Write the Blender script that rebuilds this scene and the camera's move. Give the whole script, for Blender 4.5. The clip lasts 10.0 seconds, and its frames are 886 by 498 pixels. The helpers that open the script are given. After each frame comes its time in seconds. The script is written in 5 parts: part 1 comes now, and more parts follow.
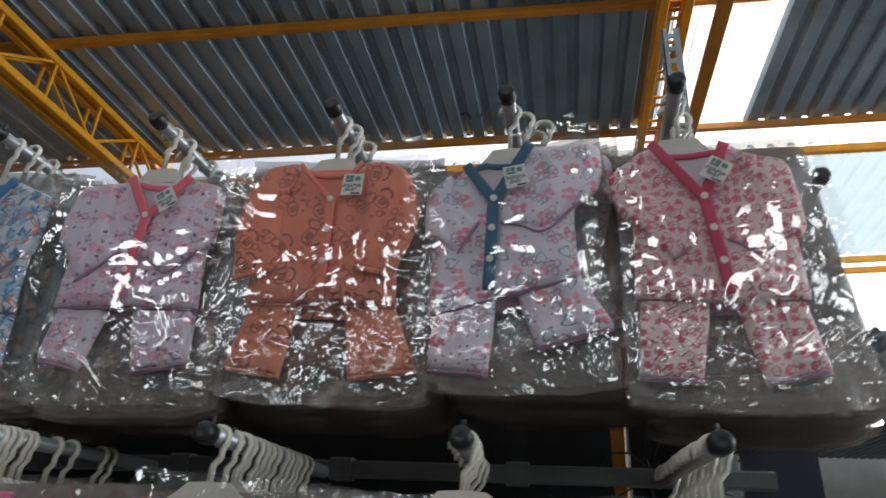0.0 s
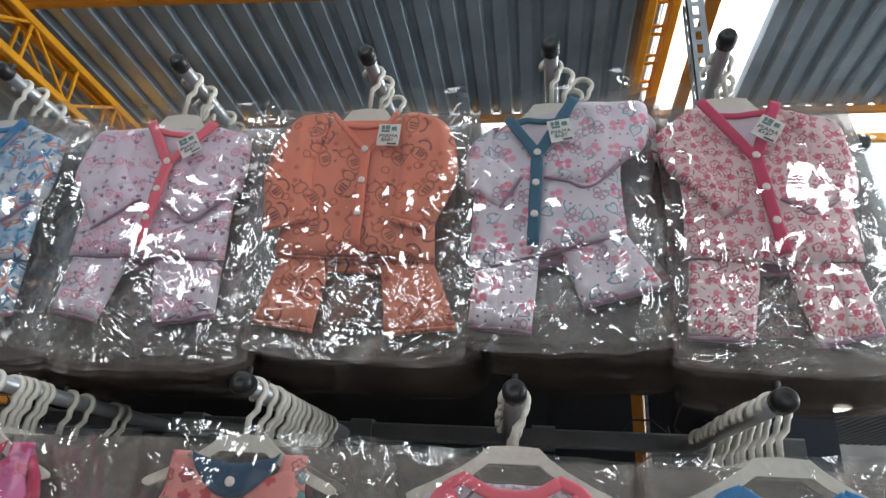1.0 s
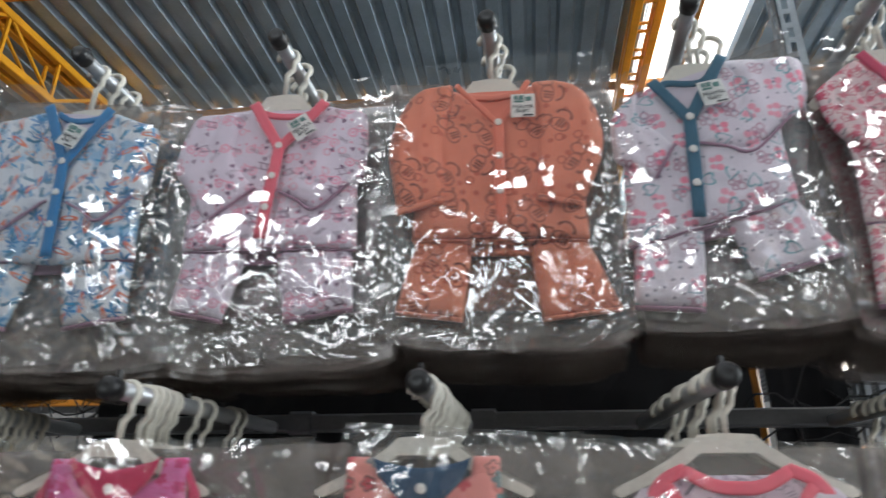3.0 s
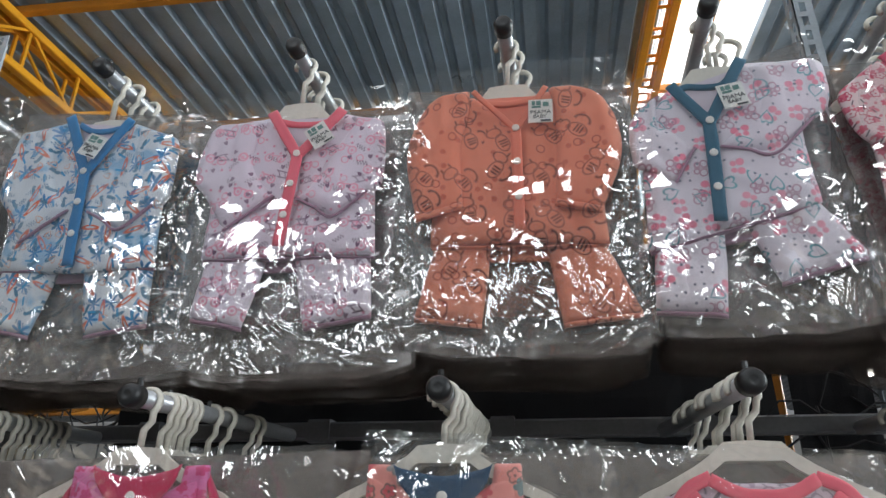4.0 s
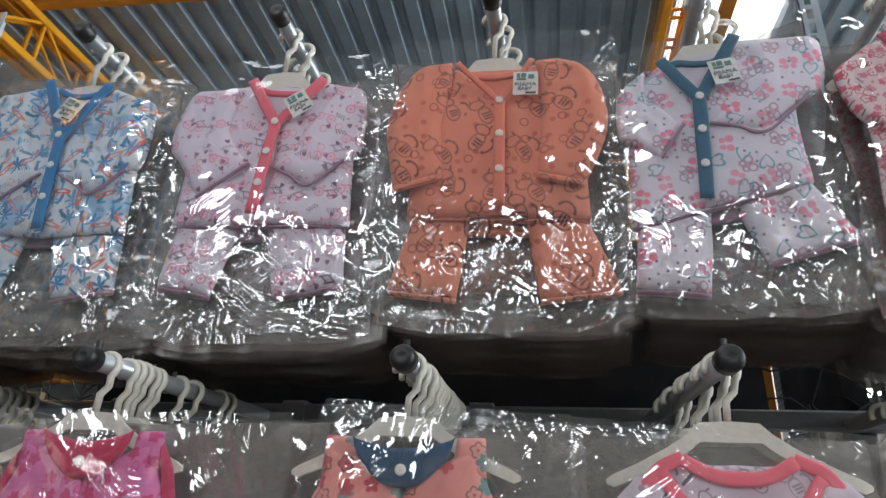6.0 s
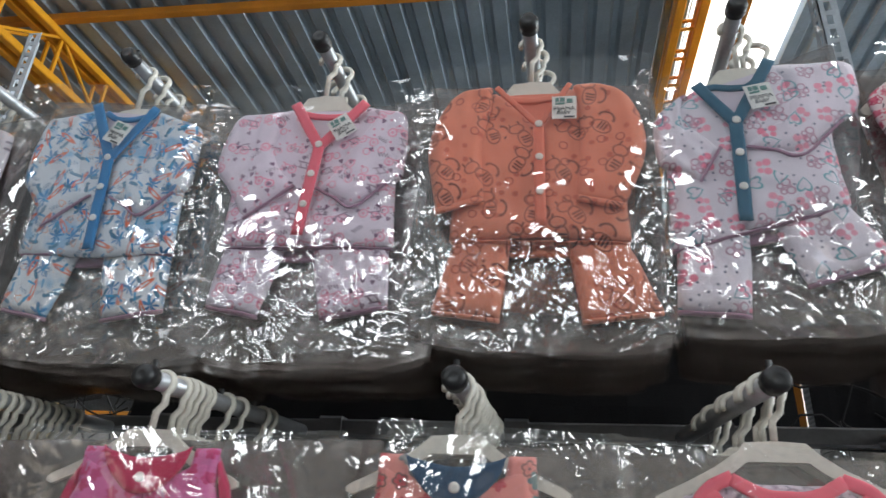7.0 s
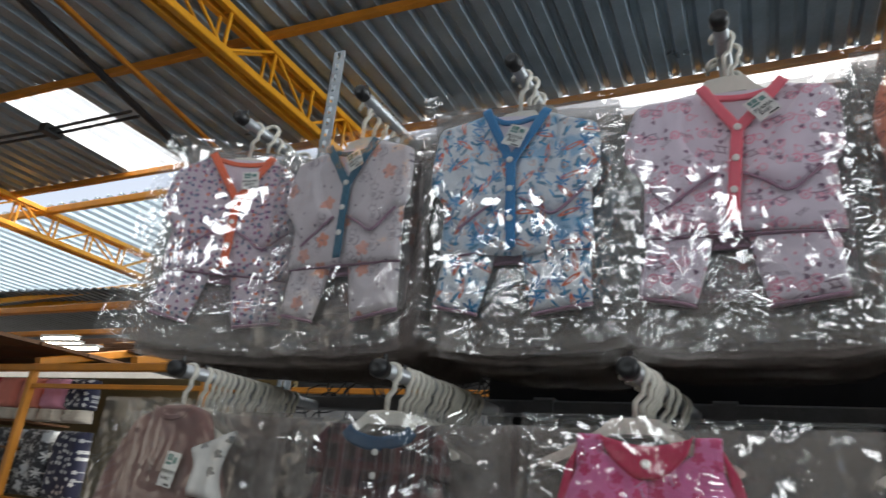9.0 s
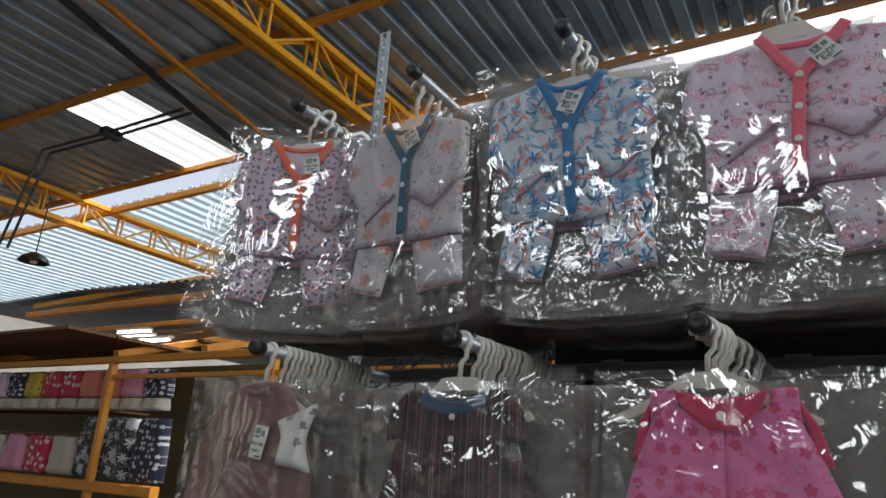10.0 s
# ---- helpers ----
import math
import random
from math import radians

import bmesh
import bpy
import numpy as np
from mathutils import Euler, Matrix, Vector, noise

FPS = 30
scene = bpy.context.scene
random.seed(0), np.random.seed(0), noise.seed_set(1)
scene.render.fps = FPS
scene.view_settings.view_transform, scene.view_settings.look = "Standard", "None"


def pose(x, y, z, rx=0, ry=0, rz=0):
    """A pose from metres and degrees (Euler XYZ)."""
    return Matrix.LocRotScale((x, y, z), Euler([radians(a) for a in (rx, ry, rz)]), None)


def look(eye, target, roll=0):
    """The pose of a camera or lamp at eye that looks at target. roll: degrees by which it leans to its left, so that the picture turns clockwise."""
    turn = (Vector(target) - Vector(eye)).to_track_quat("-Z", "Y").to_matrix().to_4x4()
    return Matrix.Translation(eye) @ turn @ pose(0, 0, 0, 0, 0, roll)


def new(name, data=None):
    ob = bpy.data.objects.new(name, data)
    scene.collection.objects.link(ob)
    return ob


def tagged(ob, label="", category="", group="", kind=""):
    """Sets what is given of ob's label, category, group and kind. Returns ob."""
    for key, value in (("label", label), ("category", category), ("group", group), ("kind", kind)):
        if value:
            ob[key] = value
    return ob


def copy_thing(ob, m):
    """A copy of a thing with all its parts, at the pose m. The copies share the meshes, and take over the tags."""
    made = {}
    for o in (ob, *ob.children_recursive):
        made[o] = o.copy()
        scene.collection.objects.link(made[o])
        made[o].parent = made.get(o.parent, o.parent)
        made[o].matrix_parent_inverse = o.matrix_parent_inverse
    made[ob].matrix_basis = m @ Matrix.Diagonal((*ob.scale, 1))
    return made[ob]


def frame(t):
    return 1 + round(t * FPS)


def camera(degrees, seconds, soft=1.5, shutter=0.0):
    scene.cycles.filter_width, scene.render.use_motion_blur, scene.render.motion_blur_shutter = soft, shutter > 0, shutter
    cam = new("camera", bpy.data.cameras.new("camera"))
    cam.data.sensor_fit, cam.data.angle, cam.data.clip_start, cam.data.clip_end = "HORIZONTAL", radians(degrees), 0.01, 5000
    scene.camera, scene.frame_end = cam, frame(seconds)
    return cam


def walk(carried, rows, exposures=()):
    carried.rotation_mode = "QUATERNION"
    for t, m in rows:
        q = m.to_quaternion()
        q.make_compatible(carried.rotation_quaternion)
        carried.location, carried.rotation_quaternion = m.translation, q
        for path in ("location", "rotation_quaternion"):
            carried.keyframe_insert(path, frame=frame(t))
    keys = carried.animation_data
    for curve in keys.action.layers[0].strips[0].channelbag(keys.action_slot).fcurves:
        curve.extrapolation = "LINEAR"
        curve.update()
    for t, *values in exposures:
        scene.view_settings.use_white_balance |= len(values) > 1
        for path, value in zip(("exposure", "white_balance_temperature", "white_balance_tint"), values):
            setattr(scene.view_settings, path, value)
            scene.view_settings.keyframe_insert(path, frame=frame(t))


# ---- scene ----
cam = camera(68.0, 10.0, soft=1.4, shutter=0.5)
EXPOSURES = [(0.0, 0.0, 6650, 6), (1.0, 0.65, 6650, 6), (2.0, 0.75, 6650, 6), (4.5, 0.75, 6650, 6), (7.5, 0.8, 6650, 6), (8.4, 0.75, 6650, 6), (9.0, 0.28, 6650, 6), (10.0, 0.08, 6650, 6)]
PATH = [
    (0, (0.364, -0.849, 1.51), (0.008, 0.931, 2.351), 3.0),
    (0.5, (0.289, -0.851, 1.511), (-0.067, 0.949, 2.308), 1.5),
    (1, (0.266, -0.818, 1.483), (-0.021, 0.996, 2.274), 3.6),
    (1.5, (0.252, -0.794, 1.499), (0.03, 1.023, 2.305), 1.8),
    (2, (0.214, -0.776, 1.498), (-0.025, 1.029, 2.325), 2.5),
    (2.5, (0.127, -0.774, 1.496), (-0.077, 1.05, 2.292), 2.0),
    (3, (0.032, -0.787, 1.503), (-0.213, 1.057, 2.239), 0.2),
    (3.2, (0.0, -0.795, 1.512), (-0.251, 1.053, 2.235), -0.8),
    (4.5, (0.05, -0.768, 1.491), (-0.263, 1.049, 2.265), 1.2),
    (5, (0.061, -0.747, 1.479), (-0.256, 1.082, 2.223), 1.5),
    (5.2, (0.055, -0.741, 1.474), (-0.256, 1.089, 2.22), 1.8),
    (6.3, (0.062, -0.733, 1.471), (-0.254, 1.079, 2.256), 2.7),
    (6.5, (0.059, -0.743, 1.473), (-0.31, 1.065, 2.246), 3.8),
    (7, (0.019, -0.766, 1.474), (-0.312, 1.034, 2.28), 2.7),
    (7.5, (-0.06, -0.793, 1.478), (-0.372, 1.022, 2.256), 3.2),
    (8, (-0.167, -0.838, 1.479), (-0.617, 0.955, 2.243), 3.2),
    (8.5, (-0.266, -0.874, 1.471), (-0.939, 0.862, 2.202), 4.6),
    (9, (-0.322, -0.89, 1.466), (-1.157, 0.785, 2.171), 5.2),
    (9.5, (-0.34, -0.903, 1.462), (-1.29, 0.72, 2.14), 4.6),
    (10, (-0.328, -0.917, 1.448), (-1.308, 0.71, 2.075), 3.2),
]
walk(cam, [(t, look(eye, target, roll)) for t, eye, target, roll in PATH], exposures=EXPOSURES)

# ---- world, sun, exposure ----
world = bpy.data.worlds.new("sky")
scene.world = world
world.use_nodes = True
wt = world.node_tree
sky = wt.nodes.new("ShaderNodeTexSky")
sky.sky_type, sky.sun_disc = "NISHITA", False
sky.sun_elevation, sky.sun_rotation = radians(57), radians(38)
sky.air_density, sky.dust_density, sky.ozone_density = 0.6, 5.0, 0.5
wt.nodes["Background"].inputs[1].default_value = 0.28
haze = wt.nodes.new("ShaderNodeHueSaturation")
haze.inputs["Saturation"].default_value, haze.inputs["Value"].default_value = 0.55, 1.1
wt.links.new(sky.outputs[0], haze.inputs["Color"])
wt.links.new(haze.outputs[0], wt.nodes["Background"].inputs[0])
sun_data = bpy.data.lights.new("sun", "SUN")
sun_data.energy, sun_data.angle, sun_data.color = 4.5, radians(0.6), (1.0, 0.95, 0.87)
sun = new("sun", sun_data)
sun.matrix_world = look((8, 10, 20), (0, 0, 0))
# area lamp added at an assumed open east gable, to brighten the roof ribs
gable = bpy.data.lights.new("gable_fill", "AREA")
gable.shape, gable.size, gable.size_y, gable.energy, gable.color = "RECTANGLE", 34.0, 4.4, 4300.0, (0.85, 0.93, 1.0)
new("gable_fill", gable).matrix_world = look((23.8, 4.0, 6.4), (0, 4.0, 6.4))
# added daylight lamps in unseen roof openings behind visitor: two near, four far panels
OPENINGS = ((-6.3, -1.5, -4.4, -1.2, 64.0), (-0.6, 2.6, -4.4, -1.2, 42.0), (-9.6, -7.2, -18.0, -11.5, 360.0), (-5.2, -4.2, -18.0, -11.5, 150.0), (-1.3, 0.3, -18.0, -11.5, 270.0), (6.3, 8.3, -18.0, -11.5, 300.0))
for x0, x1, y0, y1, power in OPENINGS:
    day = bpy.data.lights.new("daylight", "AREA")
    day.shape, day.size, day.size_y, day.energy, day.color = "RECTANGLE", x1 - x0 - 0.1, y1 - y0 - 0.1, power, (0.90, 0.95, 1.0)
    new("daylight", day).matrix_world = pose((x0 + x1) / 2, (y0 + y1) / 2, 7.56 + 0.0695 * ((x0 + x1) / 2 + 6.5) + 0.12, 0, -3.97, 0)


# ---- materials ----
def nodes_of(name):
    m = bpy.data.materials.new(name)
    m.use_nodes = True
    nt = m.node_tree
    return m, nt, nt.nodes["Principled BSDF"]


def N(nt, kind, **inputs):
    n = nt.nodes.new(kind)
    for k, v in inputs.items():
        n.inputs[k.replace("_", " ")].default_value = v
    return n


def mathn(nt, op, a, b=None, c=None):
    n = nt.nodes.new("ShaderNodeMath")
    n.operation = op
    for i, v in enumerate((a, b, c)):
        if v is None:
            continue
        if isinstance(v, (int, float)):
            n.inputs[i].default_value = v
        else:
            nt.links.new(v, n.inputs[i])
    return n.outputs[0]


def step(nt, value, lo, hi):
    """1 below lo, 0 above hi."""
    n = nt.nodes.new("ShaderNodeMapRange")
    n.inputs["From Min"].default_value, n.inputs["From Max"].default_value = lo, hi
    n.inputs["To Min"].default_value, n.inputs["To Max"].default_value = 1.0, 0.0
    nt.links.new(value, n.inputs["Value"])
    return n.outputs[0]


def mixc(nt, fac, a, b):
    n = nt.nodes.new("ShaderNodeMix")
    n.data_type = "RGBA"
    for v, s in ((fac, n.inputs[0]), (a, n.inputs[6]), (b, n.inputs[7])):
        if isinstance(v, (int, float)):
            s.default_value = v
        elif isinstance(v, tuple):
            s.default_value = (*v, 1)
        else:
            nt.links.new(v, s)
    return n.outputs[2]


def plain(name, colour, rough=0.5, metal=0.0, vary=0.25, scale=8.0, bump=0.1, fine=120.0, dark=None):
    """A surface with blotches at one scale, grain at another and fine relief."""
    m, nt, b = nodes_of(name)
    tc = nt.nodes.new("ShaderNodeTexCoord")
    big, small = N(nt, "ShaderNodeTexNoise", Scale=scale, Detail=5.0, Roughness=0.6), N(nt, "ShaderNodeTexNoise", Scale=fine, Detail=3.0)
    for n in (big, small):
        nt.links.new(tc.outputs["Object"], n.inputs["Vector"])
    ramp = nt.nodes.new("ShaderNodeMapRange")
    ramp.inputs["From Min"].default_value, ramp.inputs["From Max"].default_value = 0.35, 0.7
    nt.links.new(big.outputs["Fac"], ramp.inputs["Value"])
    low = dark or tuple(c * (1 - vary) for c in colour)
    col = mixc(nt, ramp.outputs[0], low, colour)
    grain = mathn(nt, "MULTIPLY_ADD", small.outputs["Fac"], 0.3, 0.85)
    mul = nt.nodes.new("ShaderNodeMix")
    mul.data_type, mul.blend_type = "RGBA", "MULTIPLY"
    mul.inputs[0].default_value = 1.0
    nt.links.new(col, mul.inputs[6])
    nt.links.new(grain, mul.inputs[7])
    nt.links.new(mul.outputs[2], b.inputs["Base Color"])
    nt.links.new(mathn(nt, "MULTIPLY_ADD", big.outputs["Fac"], 0.3, rough - 0.15), b.inputs["Roughness"])
    b.inputs["Metallic"].default_value = metal
    bp = N(nt, "ShaderNodeBump", Strength=bump, Distance=0.002)
    nt.links.new(small.outputs["Fac"], bp.inputs["Height"])
    nt.links.new(bp.outputs[0], b.inputs["Normal"])
    return m


def length2(nt, x, z):
    return mathn(nt, "SQRT", mathn(nt, "ADD", mathn(nt, "MULTIPLY", x, x), mathn(nt, "MULTIPLY", z, z)))


def outline(nt, d, r, w):
    return mathn(nt, "SUBTRACT", mathn(nt, "ABSOLUTE", mathn(nt, "SUBTRACT", d, r)), w)


def at(nt, x, z, cx, cz, sx=1.0, sz=1.0):
    """Distance from (cx, cz), squeezed."""
    return length2(nt, mathn(nt, "MULTIPLY", mathn(nt, "SUBTRACT", x, cx), sx), mathn(nt, "MULTIPLY", mathn(nt, "SUBTRACT", z, cz), sz))


def stroke(nt, x, z, cx, cz, half, w):
    """A level line of that half length."""
    over = mathn(nt, "MAXIMUM", mathn(nt, "SUBTRACT", mathn(nt, "ABSOLUTE", mathn(nt, "SUBTRACT", x, cx)), half), 0.0)
    return mathn(nt, "SUBTRACT", length2(nt, over, mathn(nt, "SUBTRACT", z, cz)), w)


def join(nt, *ds):
    d = ds[0]
    for e in ds[1:]:
        d = mathn(nt, "MINIMUM", d, e)
    return d


def motif(nt, kind, x, z):
    """Signed distance of a small drawing in a cell about one unit wide."""
    ax = mathn(nt, "ABSOLUTE", x)
    if kind == "dot":
        return mathn(nt, "SUBTRACT", length2(nt, x, z), 0.16)
    if kind == "ring":
        return outline(nt, length2(nt, x, z), 0.22, 0.035)
    if kind == "heart":
        return mathn(nt, "SUBTRACT", length2(nt, x, mathn(nt, "SUBTRACT", z, mathn(nt, "MULTIPLY", mathn(nt, "SQRT", mathn(nt, "ADD", ax, 0.001)), 0.45))), 0.22)
    if kind == "heart_line":
        return outline(nt, length2(nt, x, mathn(nt, "SUBTRACT", z, mathn(nt, "MULTIPLY", mathn(nt, "SQRT", mathn(nt, "ADD", ax, 0.001)), 0.5))), 0.24, 0.035)
    if kind == "dash":
        return stroke(nt, x, z, 0.0, 0.0, 0.26, 0.075)
    if kind == "writing":
        wave = mathn(nt, "MULTIPLY", mathn(nt, "SINE", mathn(nt, "MULTIPLY", x, 42.0)), 0.09)
        return mathn(nt, "MAXIMUM", mathn(nt, "SUBTRACT", mathn(nt, "ABSOLUTE", mathn(nt, "SUBTRACT", z, wave)), 0.045), mathn(nt, "SUBTRACT", ax, 0.30))
    if kind == "butterfly":
        return join(nt, mathn(nt, "SUBTRACT", at(nt, ax, z, 0.17, 0.10), 0.13), mathn(nt, "SUBTRACT", at(nt, ax, z, 0.13, -0.12), 0.10))
    if kind == "butterfly_line":
        return join(nt, outline(nt, at(nt, ax, z, 0.17, 0.10), 0.13, 0.025), outline(nt, at(nt, ax, z, 0.12, -0.13), 0.09, 0.025), stroke(nt, z, x, 0.0, 0.0, 0.2, 0.02))
    if kind == "bike":
        return join(nt, outline(nt, at(nt, ax, z, 0.24, -0.05), 0.15, 0.03), stroke(nt, x, z, 0.0, 0.07, 0.16, 0.025), mathn(nt, "SUBTRACT", at(nt, ax, z, 0.24, -0.05), 0.06))
    if kind == "bike_line":
        return join(nt, stroke(nt, mathn(nt, "ADD", x, mathn(nt, "MULTIPLY", z, 0.5)), z, 0.0, 0.12, 0.20, 0.02), stroke(nt, x, z, 0.0, -0.10, 0.16, 0.02), mathn(nt, "MAXIMUM", outline(nt, mathn(nt, "ABSOLUTE", mathn(nt, "ADD", x, mathn(nt, "MULTIPLY", z, 0.6))), 0.12, 0.02), mathn(nt, "SUBTRACT", mathn(nt, "ABSOLUTE", z), 0.14)))
    if kind == "surfboard":
        return outline(nt, at(nt, x, z, 0.0, 0.0, 0.36, 1.6), 0.13, 0.045)
    if kind == "cat":
        return join(nt, outline(nt, at(nt, x, z, -0.10, 0.20, 0.8, 1.1), 0.15, 0.012), outline(nt, at(nt, x, z, 0.0, -0.14, 1.25, 0.8), 0.20, 0.012), mathn(nt, "MAXIMUM", outline(nt, at(nt, x, z, 0.26, -0.10, 1.0, 0.7), 0.14, 0.02), mathn(nt, "SUBTRACT", 0.24, x)),
                    stroke(nt, x, z, 0.02, -0.08, 0.09, 0.022), stroke(nt, x, z, 0.03, -0.16, 0.09, 0.022), stroke(nt, x, z, 0.02, -0.24, 0.07, 0.022), stroke(nt, z, mathn(nt, "ABSOLUTE", mathn(nt, "ADD", x, 0.10)), 0.36, 0.12, 0.05, 0.02))
    if kind == "flower":
        ang = mathn(nt, "ARCTAN2", z, x)
        return mathn(nt, "SUBTRACT", length2(nt, x, z), mathn(nt, "MULTIPLY_ADD", mathn(nt, "ABSOLUTE", mathn(nt, "SINE", mathn(nt, "MULTIPLY", ang, 2.5))), 0.14, 0.20))
    if kind == "flower_line":
        ang = mathn(nt, "ARCTAN2", z, x)
        d = mathn(nt, "SUBTRACT", length2(nt, x, z), mathn(nt, "MULTIPLY", mathn(nt, "ABSOLUTE", mathn(nt, "SINE", mathn(nt, "MULTIPLY", ang, 2.5))), 0.12))
        return join(nt, outline(nt, d, 0.24, 0.045), mathn(nt, "SUBTRACT", length2(nt, x, z), 0.07))
    if kind == "palm":
        ang = mathn(nt, "ARCTAN2", z, x)
        leaf = mathn(nt, "SUBTRACT", at(nt, x, z, 0.0, 0.1), mathn(nt, "MULTIPLY_ADD", mathn(nt, "POWER", mathn(nt, "ABSOLUTE", mathn(nt, "SINE", mathn(nt, "MULTIPLY", ang, 3.5))), 2.0), 0.30, 0.06))
        return join(nt, leaf, stroke(nt, z, x, -0.18, 0.0, 0.2, 0.035))
    if kind == "fish":
        return join(nt, mathn(nt, "SUBTRACT", at(nt, x, z, 0.0, 0.0, 0.5, 1.4), 0.14), mathn(nt, "SUBTRACT", at(nt, x, z, -0.28, 0.05, 1.0, 0.7), 0.08))
    return mathn(nt, "SUBTRACT", length2(nt, x, z), 0.2)


def jersey(name, base, layers=(), blotch=None):
    """Knitted cotton with a printed pattern. Layers: drawing, cells per metre, colour, share of cells, turn (share of a full turn)."""
    m, nt, b = nodes_of(name)
    tc = nt.nodes.new("ShaderNodeTexCoord")
    soft = N(nt, "ShaderNodeTexNoise", Scale=14.0, Detail=3.0)
    nt.links.new(tc.outputs["Object"], soft.inputs["Vector"])
    col = mixc(nt, soft.outputs["Fac"], tuple(c * 0.88 for c in base), tuple(min(1, c * 1.06) for c in base))
    if blotch:
        bl = N(nt, "ShaderNodeTexNoise", Scale=26.0, Detail=1.0)
        nt.links.new(tc.outputs["Object"], bl.inputs["Vector"])
        col = mixc(nt, mathn(nt, "MULTIPLY", step(nt, mathn(nt, "SUBTRACT", 1.0, bl.outputs["Fac"]), 0.36, 0.44), 0.7), col, blotch)
    sep = nt.nodes.new("ShaderNodeSeparateXYZ")
    nt.links.new(tc.outputs["Object"], sep.inputs[0])
    for i, (kind, scale, colour, share, turn) in enumerate(layers):
        X = mathn(nt, "MULTIPLY_ADD", sep.outputs["X"], scale, 7.3 * i + 3)
        Z = mathn(nt, "MULTIPLY_ADD", sep.outputs["Z"], scale, 4.1 * i + 1)
        vec = nt.nodes.new("ShaderNodeCombineXYZ")
        nt.links.new(X, vec.inputs[0])
        nt.links.new(Z, vec.inputs[1])
        vo = nt.nodes.new("ShaderNodeTexVoronoi")
        vo.voronoi_dimensions = "2D"
        vo.inputs["Scale"].default_value, vo.inputs["Randomness"].default_value = 1.0, 0.62
        nt.links.new(vec.outputs[0], vo.inputs["Vector"])
        loc = nt.nodes.new("ShaderNodeVectorMath")
        loc.operation = "SUBTRACT"
        nt.links.new(vec.outputs[0], loc.inputs[0])
        nt.links.new(vo.outputs["Position"], loc.inputs[1])
        pick = nt.nodes.new("ShaderNodeSeparateColor")
        nt.links.new(vo.outputs["Color"], pick.inputs[0])
        rot = nt.nodes.new("ShaderNodeVectorRotate")
        rot.rotation_type = "Z_AXIS"
        nt.links.new(loc.outputs[0], rot.inputs["Vector"])
        nt.links.new(mathn(nt, "MULTIPLY", mathn(nt, "SUBTRACT", pick.outputs[2], 0.5), 6.283 * turn), rot.inputs["Angle"])
        ls = nt.nodes.new("ShaderNodeSeparateXYZ")
        nt.links.new(rot.outputs[0], ls.inputs[0])
        mask = step(nt, motif(nt, kind, ls.outputs[0], ls.outputs[1]), -0.02, 0.02)
        mask = mathn(nt, "MULTIPLY", mask, mathn(nt, "LESS_THAN", pick.outputs[0], share))
        fade = mathn(nt, "MULTIPLY_ADD", pick.outputs[1], 0.3, 0.7)
        col = mixc(nt, mathn(nt, "MULTIPLY", mask, fade), col, colour)
    nt.links.new(col, b.inputs["Base Color"])
    b.inputs["Roughness"].default_value = 0.85
    b.inputs["Sheen Weight"].default_value = 0.15
    knit = N(nt, "ShaderNodeTexNoise", Scale=900.0, Detail=1.0)
    nt.links.new(tc.outputs["Object"], knit.inputs["Vector"])
    folds = N(nt, "ShaderNodeTexNoise", Scale=22.0, Detail=3.0, Distortion=0.8)
    nt.links.new(tc.outputs["Object"], folds.inputs["Vector"])
    b1, b2 = N(nt, "ShaderNodeBump", Strength=0.3, Distance=0.008), N(nt, "ShaderNodeBump", Strength=0.3, Distance=0.0006)
    nt.links.new(folds.outputs["Fac"], b1.inputs["Height"])
    nt.links.new(knit.outputs["Fac"], b2.inputs["Height"])
    nt.links.new(b1.outputs[0], b2.inputs["Normal"])
    nt.links.new(b2.outputs[0], b.inputs["Normal"])
    return m


